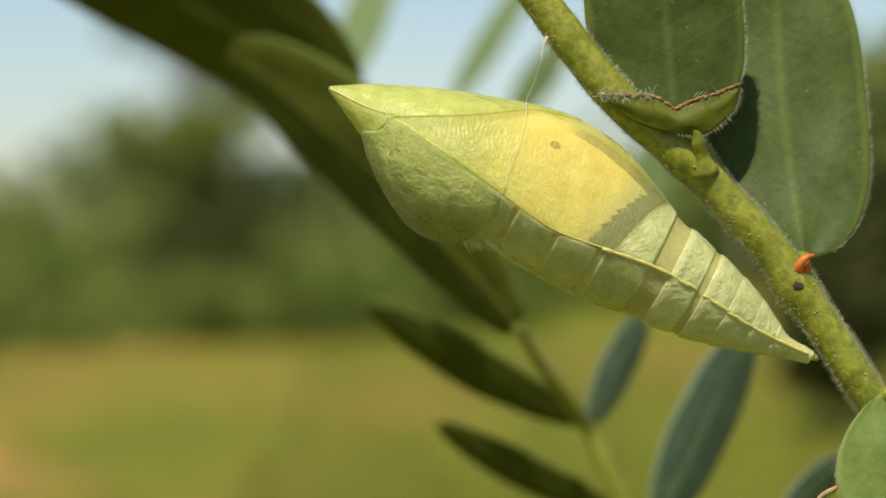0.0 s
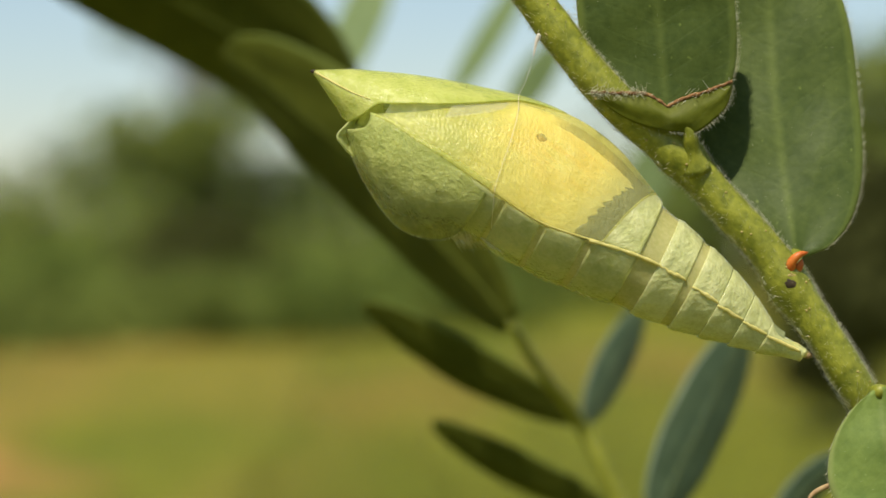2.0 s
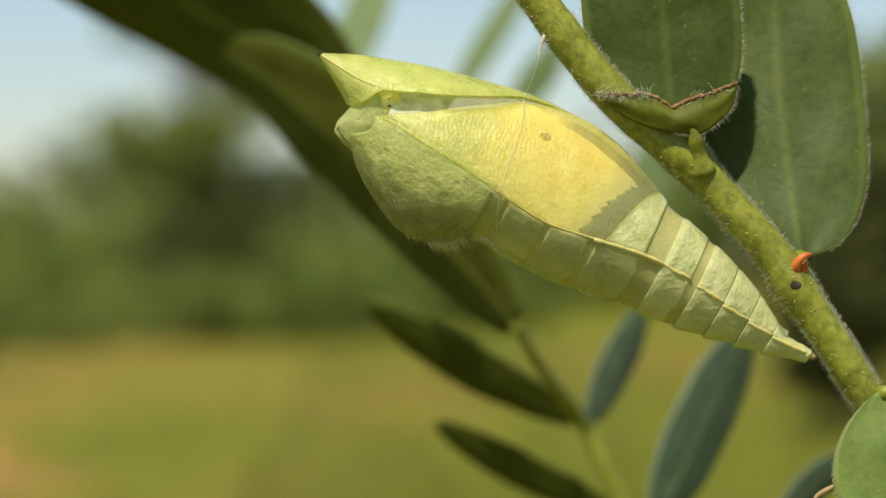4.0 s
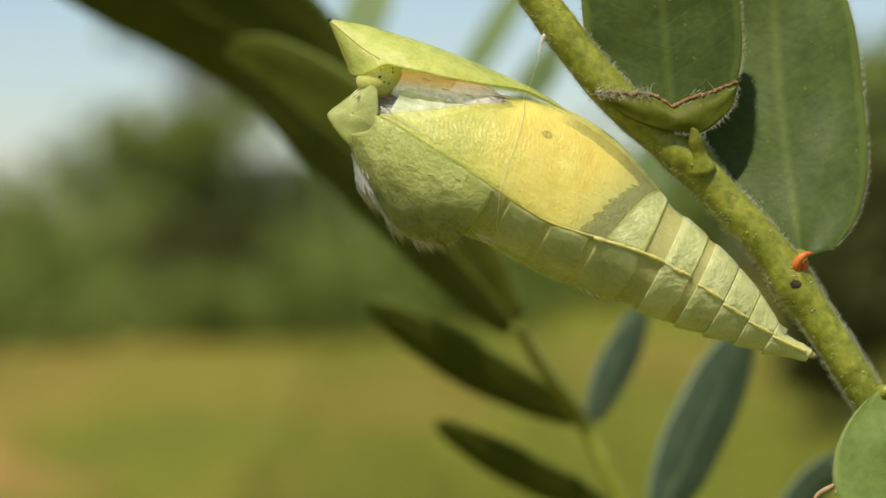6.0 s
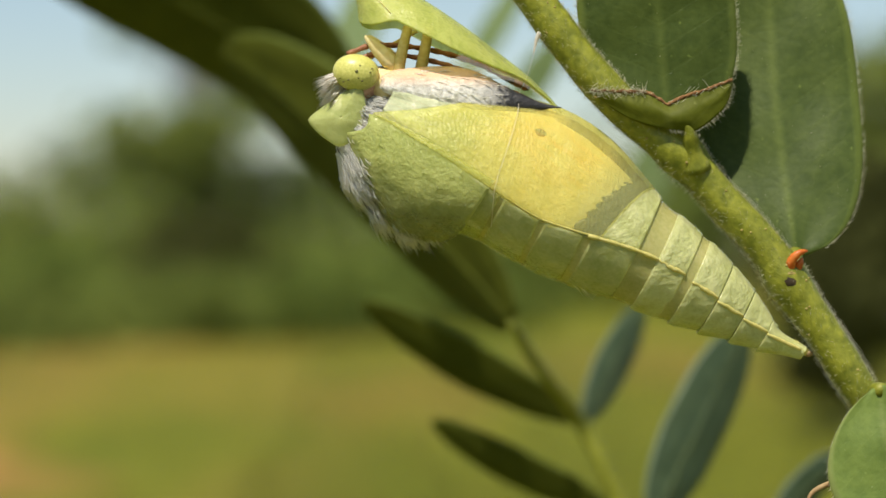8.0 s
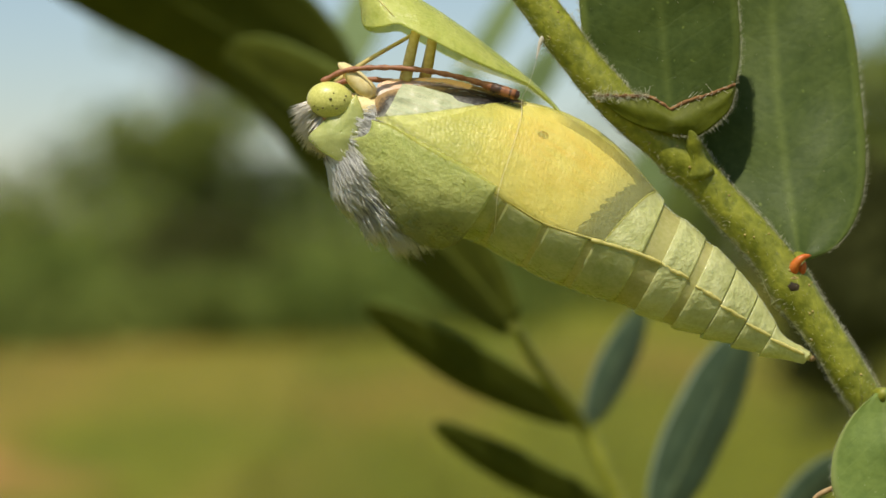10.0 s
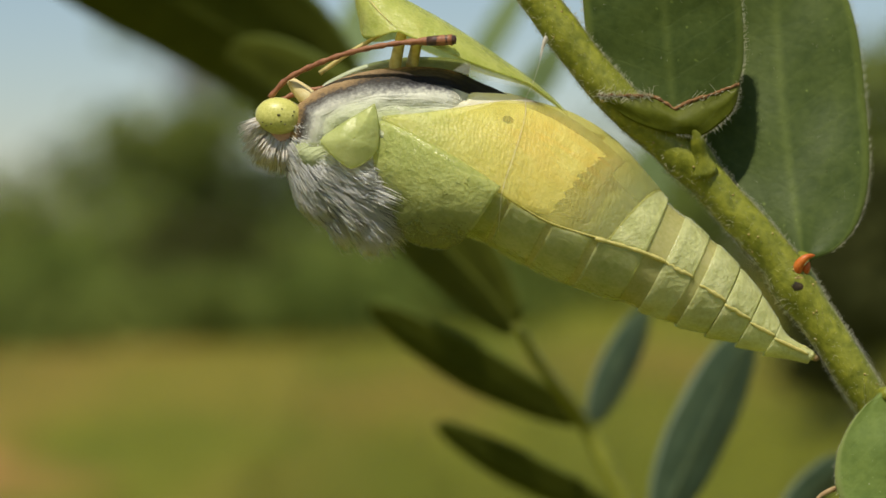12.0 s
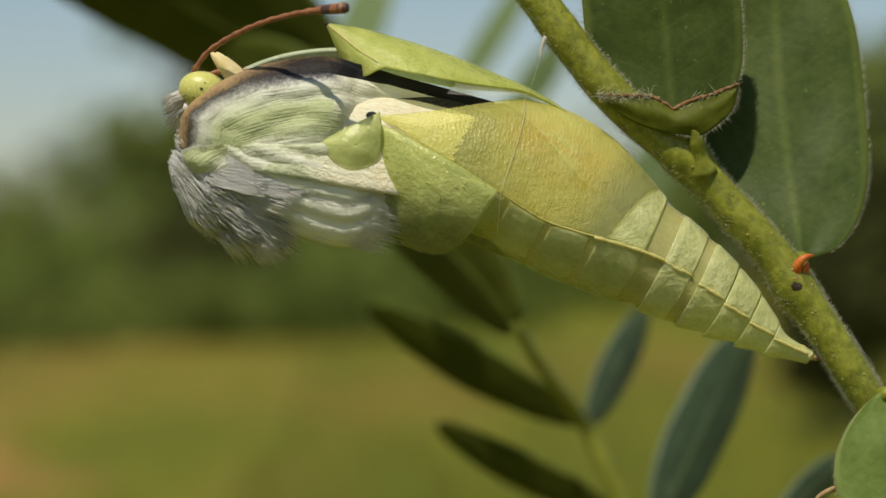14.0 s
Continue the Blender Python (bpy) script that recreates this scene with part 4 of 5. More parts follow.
def build_chrysalis():
    t = thing("chrysalis", TAIL, "pale green and yellow chrysalis splitting open on the twig", "chrysalis")
    made = {}
    plates = [(0.0, 2.4), (2.3, 3.9), (3.8, 5.5), (5.4, 7.1), (7.5, 9.25)]
    for i, (a, b) in enumerate(plates):
        def ring(s, a=a, b=b):
            q = (s - a) / (b - a)
            return 1.0 if a == 0 else 0.970 + 0.026 * max(0.0, math.sin(math.pi * q)) ** 0.7 + 0.022 * math.exp(-((q - 0.80) / 0.15) ** 2)
        g = patch(const(a), const(b), const(-2), const(2), 20, 64, ring)
        made["segment", i] = part("abdomen_segment", g, M_ABDOMEN, t, thick=0.06)
        g = Geo()
        g.tube([skin(max(0.3, a) + (b - max(0.3, a)) * j / 14, 0.02 * noise.noise(Vector((a, j * 0.5, 9))), 0.984) for j in range(15)], [0.03 + 0.09 * math.sin(math.pi * (j + 1) / 16) ** 0.7 * (1 + 0.5 * noise.noise(Vector((a, j * 0.6, 3)))) for j in range(15)], 8)
        part("keel_line", g, M_KEEL, made["segment", i], "raised yellow line along the flank")
    for a, b in ((6.9, 7.7), (9.05, 10.75)):
        g = patch(const(a), const(b), const(-2), const(2), 10, 64, lambda s, a=a, b=b: 0.966 - 0.018 * math.sin(math.pi * (s - a) / (b - a)))
        made["membrane", a] = part("membrane", g, M_MEMBRANE, t, thick=0.05)
    def belly(a, b, swell, ns):
        g = Geo()
        g.grid([[skin(s, tau, sag(s, tau) + swell * max(0.0, math.sin(math.pi * (s - a) / (b - a)))) for tau in (-2.0 + 2.0 * j / 40 for j in range(41))] for s in (a + (b - a) * i / ns for i in range(ns + 1))])
        return g
    for a, b in ((10.4, 12.95), (13.35, 15.6), (15.9, 18.15), (18.4, 20.9)):
        part("back_segment", belly(a, b, 0.022, 16), M_BACK_SHADED, t, thick=0.06)
    for a, b in ((12.75, 13.55), (15.4, 16.1), (17.95, 18.6)):
        part("membrane", belly(a, b, -0.012, 8), M_MEMBRANE, t, "darker fold between two segments", thick=0.05)
    part("wing_case", patch(lambda f: 12.5 - 1.7 * f, const(26.6), const(0.0), lambda s: split(s), 60, 26), M_WINGCASE, t, "clear yellowish wing case", thick=0.06)
    part("wing_case", patch(lambda f: 12.5 - 1.7 * (1 - f), const(26.6), lambda s: 2 - split(s), const(2.0), 60, 26), M_WINGCASE, t, "clear yellowish wing case", thick=0.06)
    g = patch(const(10.4), lambda f: 12.6 - 1.7 * (1 - abs(2 * f - 1)), const(0.0), const(2.0), 12, 48, const(0.998))
    part("abdomen_segment", g, M_ABDOMEN, t, thick=0.06)
    def front(f):
        """Front edge of the thorax cover, from the belly line (0) to the keel (1)."""
        return smooth_curve([(0, 26.7), (0.2, 27.6), (0.4, 27.7), (0.6, 27.3), (0.78, 26.8), (0.9, 26.8), (1.0, 26.95)], f)
    def rear(f):
        return smooth_curve([(0, 20.3), (0.25, 19.7), (0.6, 19.4), (1.0, 19.2)], f)
    for far in (0, 1):
        rows = []
        for i in range(41):
            row = []
            for j in range(35):
                f = j / 34
                s = rear(f) + (front(f) - rear(f)) * i / 40
                tau = -0.985 + 1.035 * f
                lap = min(1.0, i / 12)
                full = 0.985 + 0.03 * lap * max(0.0, math.sin(math.pi * f)) ** 0.5
                p = skin(s, tau, full)
                p += Vector((0, -0.10 * noise.noise(p * 0.5), 0.10 * noise.noise(p * 0.45 + Vector((5, 0, 0))))) * math.sin(math.pi * f)
                row.append(Vector((p.x, -p.y, p.z)) if far else p)
            rows.append(row)
        g = Geo()
        g.grid(rows)
        made["shield", far] = part("thorax_shield", g, M_THORAX, t, "smoky translucent thorax cover", origin=skin(21.0, 0.0 if not far else 2.0), thick=0.07)
    # lid: the horned head cover with the strip over the folded limbs, hinged at its rear
    g = Geo()
    rows = []
    for i in range(61):
        s = 17.4 + (30.68 - 17.4) * i / 60
        lo = lid_low(s)
        rows.append([skin(s, lo + (2 - 2 * lo) * j / 48, 1.006 if s < 26.6 else 1.0) for j in range(49)])
    g.grid(rows)
    made["lid"] = part("lid", g, M_LID, t, "yellow-green pointed head cover", origin=HINGE, thick=0.09)
    g = patch(const(18.6), const(23.0), lambda s: split(s) - 0.24 * min(1.0, (s - 18.0) / 3.0), lambda s: split(s) + 0.02, 30, 12, const(0.965))
    part("limb_film", g, M_FILM, made["lid"], "clear papery film that covered the limbs")
    tip = Geo()
    tip.blob(TAIL + AX * 30.62, (0.16, 0.13, 0.12), nu=6, nv=10)
    part("horn_tip", tip, M_SCAR, made["lid"], "dark point")
    tip = Geo()
    tip.tube([skin(s, 0.06) for s in (27.0, 28.0, 29.0, 30.0, 30.5)], [0.03, 0.05, 0.06, 0.06, 0.05], 8)
    part("horn_ridge", tip, M_KEEL, made["lid"])
    # small plate behind the head
    for far in (0, 1):
        mid = skin(27.2, -0.42)
        corners = [(1.05, 2.0), (1.32, 0.9), (1.3, -0.4), (0.8, -1.1), (-0.1, -1.6), (-0.85, -1.2), (-1.45, -0.7), (-1.85, -0.12), (-1.05, 0.6), (0.05, 1.35)]
        corners = [(-0.8746 * a + 0.4847 * b, 0.4847 * a + 0.8746 * b) for a, b in corners]
        rim = path([Vector((a, b, 0)) for a, b in corners + corners[:1]], 41)[:40]
        rows = []
        for i in range(13):
            r = max(0.02, i / 12)
            row = []
            for q in rim:
                p = mid + AX * q.x * r + UP * q.y * r
                p.y += 0.42 * r * r + 0.12 * noise.noise(Vector((q.x * r, q.y * r, 4)))
                row.append(Vector((p.x, -p.y, p.z)) if far else p)
            rows.append(row)
        g = Geo()
        g.grid(rows, closed=True)
        made["plate", far] = part("neck_plate", g, M_PLATE, t, "small loose pale green plate", origin=mid, thick=0.08)
    g = Geo()
    g.tube([skin(9.2 + 4.0 * i / 60, 0.0, 0.995) for i in range(61)], [0.09 + 0.03 * math.sin(i * 0.2) ** 2 + 0.03 * noise.noise(Vector((i * 0.4, 2, 0))) for i in range(61)], 8)
    part("keel_line", g, M_KEEL, t, "raised yellow line along the flank")
    g = Geo()
    g.tube([skin(12.6 + 8.4 * i / 50, 0.01, 0.992) for i in range(51)], [0.06 - 0.001 * i + 0.012 * noise.noise(Vector((i * 0.3, 0, 0))) for i in range(51)], 8)
    part("wing_edge", g, M_KEEL, t, "pale yellow wing-case edge")
    g = Geo()
    g.tube(path([TAIL + AX * 0.9, TAIL + AX * 0.35, TAIL - AX * 0.15], 8), [0.26, 0.30, 0.32, 0.30, 0.24, 0.2, 0.2, 0.22], 12)
    made["hook"] = part("tail_hook", g, M_KEEL, t, "yellow hooked tail tip")
    g = Geo()
    g.blob(TAIL - AX * 0.25, (0.22, 0.25, 0.2), nu=8, nv=12, wob=0.3)
    made["pad"] = part("silk_pad", g, M_TENDRIL, t, "brownish silk pad")
    return t, made


chrysalis, CH = build_chrysalis()


def build_girdle():
    t = thing("silk_girdle", (5.86, -0.30, 11.82), "single white silk thread slung round the chrysalis", "thread")
    g = Geo()
    over = [skin(s, q) - Vector((0, 0.04, 0)) + Vector((-0.12, 0, 0.44)) for s, q in ((20.4, 0.9), (20.0, 0.62), (19.6, 0.33), (19.1, 0.0), (18.6, -0.25), (18.2, -0.5))]
    g.tube(path([Vector((5.86, -0.30, 11.82)), Vector((5.54, -0.60, 10.86)), Vector((4.98, -0.60, 9.05))] + over, 50), [0.014 if i > 12 else 0.009 for i in range(50)], 6)
    part("thread", g, M_SILK, t)
    g = Geo()
    g.tube(path([(6.27, -0.20, 11.51), (5.80, -0.40, 11.69), (5.54, -0.50, 11.12), (5.41, -0.60, 10.49)], 10), [0.05, 0.12, 0.16, 0.16, 0.13, 0.1, 0.08, 0.06, 0.05, 0.03], 8)
    part("silk_tuft", g, M_SILK, t)


build_girdle()


# ---- the butterfly ----
def build_butterfly():
    rnd = random.Random(11)
    t = thing("butterfly", (0, 0, 0), "pale yellow-white butterfly creeping out of its chrysalis", "butterfly")
    made = {}
    # head, drawn at its last place
    eye_c = Vector((-13.06, -1.00, 8.69))
    g = Geo()
    g.blob(eye_c + Vector((0.25, 1.0, -0.45)), (1.25, 1.15, 1.2), nu=14, nv=18, wob=0.15)
    head = part("head", g, M_PEACH, t, "peach-scaled head", origin=eye_c)
    made["head"] = head
    for far in (0, 1):
        c = eye_c + Vector((0.1 * far, 1.95 * far, 0.0))
        g = Geo()
        g.blob(c, (1.28, 0.92, 1.02), Matrix.Rotation(radians(8), 3, "Y"), 16, 24)
        eye = part("eye", g, M_EYE, head, "lemon-yellow eye with black specks")
        for i in range(9):
            a, b = rnd.uniform(-0.75, 0.75), rnd.uniform(-0.55, 0.55)
            if i == 0:
                a, b = 0.05, 0.0
            q = math.sqrt(max(0.1, 1 - a * a - b * b))
            g = Geo()
            r = 0.085 if i == 0 else rnd.uniform(0.035, 0.06)
            g.blob(c + Vector((a * 1.28, -q * 0.92 * (1 - 2 * far), b * 1.02)), (r * 1.2, 0.04, r), nu=5, nv=10)
            part("eye_speck", g, M_DOT, eye)
        g = Geo()
        b0, tip0 = Vector((-10.80, -0.50, 8.87)), Vector((-12.58, -0.75, 10.75))
        sh = Vector((0.15 * far, 1.2 * far, 0.1 * far))
        g.tube([b0 + sh + (tip0 - b0) * k for k in (0, 0.25, 0.5, 0.75, 0.95, 1.0)], [0.36, 0.46, 0.43, 0.31, 0.15, 0.04], 12)
        made["palp", far] = part("palp", g, M_PALP, head, "cream-yellow pointed palp", origin=b0 + sh)
    g = Geo()
    g.blob(eye_c + Vector((2.0, 0.9, -0.7)), (1.7, 1.1, 1.0), Matrix.Rotation(radians(20), 3, "Y"), 14, 18, 0.15, 3)
    part("neck", g, M_PALP, head, "cream-scaled neck")
    root = Vector((-13.53, -0.90, 9.72))
    for far in (0, 1):
        g = Geo()
        sh = Vector((0.3 * far, 1.5 * far, -0.2 * far))
        pts = path([root + sh, root + sh + Vector((1.4, 0, 0.75)), root + sh + Vector((4.5, 0, 1.1)), root + sh + Vector((7.6, 0, 0.85)), root + sh + Vector((10.7, 0, 0.15))], 40)
        g.tube(pts, [0.15 + 0.03 * math.sin(i * 2.1) for i in range(30)] + [0.16 + 0.018 * (i - 30) + 0.03 * math.sin(i * 2.1) for i in range(30, 40)], 10)
        ant = part("antenna", g, M_ANTENNA, head, "rust-brown ringed antenna", origin=root + sh)
        g = Geo()
        g.tube([pts[-6] + (pts[-1] - pts[-6]) * k for k in (0.0, 0.3, 0.6, 0.9, 1.12, 1.16)], [0.25, 0.27, 0.28, 0.28, 0.24, 0.05], 12)
        part("club", g, M_ANTENNA_TIP, ant, "blackish antenna club")
        made["antenna", far] = ant
    h = Geo()
    for _ in range(1300):
        a, b = rnd.uniform(2.5, 5.0), rnd.uniform(-0.9, 0.9)
        o = Vector((math.cos(a), b, math.sin(a))).normalized()
        p = eye_c + Vector((0.25, 1.0, -0.5)) + Vector((o.x * 1.15, o.y * 1.1, o.z * 1.15))
        d = (o + Vector((-0.1, -0.1, -0.85))).normalized()
        h.hair(p, p + d * rnd.uniform(0.6, 1.9), rnd.uniform(0.04, 0.08), (rnd.uniform(-0.1, 0.1), rnd.uniform(-0.1, 0.1), 0))
    part("head_tuft", h, M_TUFT, head, "whitish pink head hairs")
    # thorax as it lies inside the case, with silver and grey hairs swept back
    c = TAIL + AX * 22.0
    g = Geo()
    body = [19.6 + 6.6 * i / 40 for i in range(41)]
    def girth(s):
        q = (s - 19.6) / 6.6
        return 0.70 * max(0.12, 1 - abs(2 * q - 1) ** 5) ** 0.5
    def coat(s, tau, k):
        p = skin(s, tau, k)
        return Vector((p.x, p.y * 0.66, p.z))
    g.grid([[coat(s, -2 + 4 * j / 48, girth(s)) for j in range(48)] for s in body], closed=True)
    thorax = part("thorax", g, M_BODY, t, "brown thorax under silver hairs", origin=c)
    made["thorax"] = thorax
    coats = {"silver_hair": Geo(), "grey_hair": Geo()}
    for k in range(1500):
        s = 20.2 + 6.0 * rnd.random() if k % 4 else 24.2 + 1.95 * rnd.random()
        tau = rnd.uniform(-1.5, 0.5) if k % 3 else rnd.uniform(-1.25, -0.4)
        p = coat(s, tau, girth(s) * 0.98)
        o = coat(s, tau, girth(s) + 0.05) - p
        o.normalize()
        lock = Vector((noise.noise(p * 0.8), noise.noise(p * 0.8 + Vector((9, 0, 0))), noise.noise(p * 0.8 + Vector((0, 9, 0)))))
        d = (-AX * 0.9 + Vector((0.1, 0, -0.15)) + lock * 0.6 + o * ((0.16 if tau > -0.7 or tau < -1.3 else 0.5) + 0.3 * rnd.random())).normalized()
        ln = rnd.uniform(1.1, 2.7) * (0.35 if tau > 0 else 1.0)
        grey = lock.x + 0.4 * rnd.random() > 0.60 and tau < -0.25
        tip = p + d * ln
        for _ in range(8):
            e = Vector((rnd.uniform(-0.3, 0.3), rnd.uniform(-0.3, 0.3), rnd.uniform(-0.3, 0.3)))
            coats["grey_hair" if grey else "silver_hair"].hair(p + e, p + e * 0.7 + d * ln * rnd.uniform(0.75, 1.05), rnd.uniform(0.018, 0.042), o * rnd.uniform(0.0, 0.25) + lock * 0.3)
    part("silver_hair", coats["silver_hair"], M_HAIR, thorax, "silver-white body hair")
    part("grey_hair", coats["grey_hair"], M_HAIR_GREY, thorax, "dark grey body hair")
    # forewings as they lie folded inside the case; the discal dot is the origin
    dot = Vector((6.25, 0.00, 5.88))
    for far in (0, 1):
        rows = []
        for i in range(61):
            row = []
            for j in range(31):
                a = j / 30
                s = 26.2 - (26.2 - (12.3 - 1.1 * a)) * i / 60
                low = -0.01
                v = skin(s, low + (0.92 - low) * a, 0.925)
                soft = max(0, 1 - i / 30)
                v = Vector((v.x, v.y * (0.82 - 0.14 * soft * abs(noise.noise(Vector((s * 0.8, a * 5, 2))))), v.z))
                row.append(Vector((v.x, -v.y if far else v.y, v.z)))
            rows.append(row)
        g = Geo()
        g.grid(rows)
        g.uv = []
        for i in range(61):
            for j in range(31):
                a = j / 30
                s = 26.2 - (26.2 - (12.3 - 1.1 * a)) * i / 60
                low = -0.01
                g.uv.append(((26.2 - s) / 14.6, (low + (0.92 - low) * a - 0.02) / 0.9))
        made["forewing", far] = part("forewing", g, M_WING, t, "cream wing with dark margin and one black dot", origin=dot, thick=0.12)
    # damp crumpled wing roots that swell out in front
    f0 = Vector((-14.12, 0.00, 6.25))
    HI = [(0, 0.0), (0.12, 0.8), (0.45, 1.4), (1.2, 2.1), (2.6, 2.95), (4.5, 3.65), (6.5, 4.0), (8.0, 4.05), (9.2, 3.85), (11.0, 3.45), (13.5, 2.75), (17.0, 1.8)]
    LW = [(0, -0.2), (0.12, -1.0), (0.45, -1.7), (1.4, -2.6), (3, -3.1), (5, -3.3), (7, -3.1), (8.2, -2.5), (8.9, -0.6), (9.6, 1.0), (11.0, 1.2), (13.5, 1.4), (17.0, 1.7)]
    for far in (0, 1):
        rows, marks = [], []
        for i in range(81):
            p = (8.6 if far else 17.0) * (i / 80) ** 1.6
            hi, lo = smooth_curve(HI, p), smooth_curve(LW, p)
            row = []
            for j in range(41):
                a = j / 40
                q = lo + (hi - lo) * a
                # depth from the leading edge, which bends round the front
                d = min(hi - q, 1.15 * p + 6.0 * max(0.0, -0.7 - q))
                near = max(0.0, min(hi - q, q - lo + 0.25, 1.15 * p))
                swell = (1 - math.exp(-near / 1.1)) * (1.0 if p < 8.4 else max(0.1, 1 - (p - 8.4) * 0.9))
                folds = 0.06 * math.sin(d * 5.2 + 0.9 * p + 2.5 * noise.noise(Vector((p * 0.5, d * 0.5, 8)))) * math.exp(-((near - 1.8) / 1.2) ** 2) + 0.34 * noise.noise(Vector((p * 0.55, q * 0.9, 3))) * min(1, near)
                y = -0.3 - 1.6 * swell - folds + 0.16 * max(0.0, p - 9.0)
                row.append(f0 + Vector((p + 0.5 * far, -y if far else y, q + 0.95 * far)))
                marks.append((p / 9.6, max(0.0, 1 - d / 6.2)))
            rows.append(row)
        g = Geo()
        g.grid(rows)
        g.uv = marks
        made["root", far] = part("wing_root", g, M_PALE_WING if far else M_CRUMPLED, t, "pale green swollen wing base" if far else "damp crumpled grey-green wing base", origin=f0, thick=0.25)
    # silky hindwing base that slides out last, below the forewing root
    EDGE = [(0, -1.6), (1.2, -2.2), (2.6, -3.1), (4.0, -4.2), (6.4, -5.4), (8.5, -6.0), (9.8, -5.9), (11.0, -5.0), (12.0, -3.6)]
    for far in (0, 1):
        rows, marks = [], []
        for i in range(61):
            p = 0.6 + 11.4 * i / 60
            lo = smooth_curve(EDGE, p)
            row = []
            for j in range(31):
                a = j / 30
                q = lo + (-0.6 - lo) * a
                near = min(q - lo + 0.2, 0.9 * p, 12.2 - p)
                pleat = 0.09 * math.sin((q - lo) * 6.0 - 0.35 * p + 2.0 * noise.noise(Vector((p * 0.4, q * 0.4, 4))))
                y = -0.1 - 1.9 * (1 - math.exp(-near / 1.3)) - pleat * min(1, near)
                row.append(f0 + Vector((p, -y if far else y, q)))
                marks.append((0.2, 0.34 * a))
            rows.append(row)
        g = Geo()
        g.grid(rows)
        g.uv = marks
        made["hind", far] = part("hindwing_base", g, M_CRUMPLED, t, "silky white pleated hindwing base", origin=f0, thick=0.2)
        h = Geo()
        for _ in range(3000):
            p = rnd.uniform(0.8, 11.5)
            lo = smooth_curve(EDGE, p)
            a = rnd.random() ** 1.3 * 0.9
            q = lo + (-0.6 - lo) * a
            near = min(q - lo + 0.2, 0.9 * p, 12.2 - p)
            y = -0.14 - 1.9 * (1 - math.exp(-near / 1.3))
            o = f0 + Vector((p, -y if far else y, q))
            w = noise.noise(Vector((p * 0.6, q * 0.8, 6)))
            h.hair(o, o + Vector((0.9, (-0.10 if not far else 0.1) + 0.1 * w, -0.30 + 0.3 * w)) * rnd.uniform(0.8, 2.2), rnd.uniform(0.010, 0.022), (0, 0.05, 0.05 * w))
        part("wing_hair", h, M_HAIR, made["hind", far], "silky white wing hair")
    h = Geo()
    for _ in range(1500):
        p = rnd.uniform(0.3, 8.6)
        a = rnd.random() ** 1.5 * 0.32
        hi, lo = smooth_curve(HI, p), smooth_curve(LW, p)
        q = f0 + Vector((p, -0.32 - 1.6 * (1 - math.exp(-min((hi - lo) * (1 - a), 1.15 * p) / 1.1)), lo + (hi - lo) * a))
        w = noise.noise(Vector((p * 0.7, a * 3, 5)))
        k = (rnd.uniform(0.8, 2.0) if a < 0.4 else rnd.uniform(0.3, 0.8)) * (0.7 if a < 0.1 else 1.0) * (1.0 if p < 6 else 0.5)
        h.hair(q, q + Vector((0.93, -0.04 + 0.08 * w, -0.16 + 0.22 * w + rnd.uniform(-0.12, 0.12))) * k, rnd.uniform(0.012, 0.03), (0, -0.06, 0.05 * w))
    part("root_hair", h, M_HAIR, made["root", 0], "silky white wing hair")
    # humped wing shoulder that shows first under the lid
    s0 = Vector((2.14, -0.90, 8.19))
    g = Geo()
    g.blob(s0, (5.0, 0.95, 1.4), Matrix.Rotation(radians(8), 3, "Y"), 24, 20, 0.08)
    for i, v in enumerate(g.v):
        dx = v.x - s0.x
        thin = max(0.12, min(1.0, 1 - (dx - 0.5) / 4.6)) if dx > 0.5 else 1.0
        v = Vector((v.x, s0.y + (v.y - s0.y) * thin, s0.z - 0.10 * max(0, dx) + (v.z - s0.z) * thin))
        g.v[i] = v
        g.uv[i] = (0.45 + dx * 0.10, 0.5 + (v.z - s0.z) * 0.36)
    made["shoulder"] = part("wing_shoulder", g, M_SHOULDER, t, "peach-grey wing shoulder", origin=s0)
    h = Geo()
    for _ in range(500):
        v = g.v[rnd.randrange(len(g.v))]
        if v.x < s0.x + 1.5:
            h.hair(v, v + Vector((rnd.uniform(0.5, 1.2), -0.15, rnd.uniform(-0.25, 0.12))), 0.02)
    part("shoulder_hairs", h, M_HAIR, made["shoulder"], "fine white wing hairs")
    # legs that brace against the lid
    for i, (a, b, c2) in enumerate((((-1.38, -0.60, 9.94), (-1.13, -0.90, 11.16), (-0.79, -0.70, 12.58)), ((-0.45, 0.20, 10.06), (-0.20, 0.00, 11.23), (0.05, 0.10, 12.65)), ((-5.55, 0.80, 9.88), (-3.69, 0.70, 11.13), (-1.33, 0.60, 12.47)))):
        g = Geo()
        r = 0.32 if i < 2 else 0.13
        g.tube(path([a, b, c2], 10), [r * (1.1 - 0.03 * k) for k in range(10)], 10)
        made["leg", i] = part("leg", g, M_LEG, t, "pale yellow jointed leg", origin=a)
    # abdomen still inside
    g = Geo()
    rows = []
    for i in range(51):
        s = 1.2 + 18.3 * i / 50
        k = (0.87 if s < 15.5 else 0.87 - 0.075 * (s - 15.5)) + 0.006 * math.sin(s * 2.6)
        row = [skin(s, -2 + 4 * j / 40, k) for j in range(40)]
        flat = 0.95 if s < 11.0 else max(0.72, 0.95 - 0.2 * (s - 11.0))
        rows.append([Vector((v.x, v.y * flat, v.z)) for v in row])
    g.grid(rows, closed=True)
    made["abdomen"] = part("abdomen", g, M_BELLY, t, "soft pale green abdomen", origin=TAIL)
    return t, made


butterfly, BF = build_butterfly()


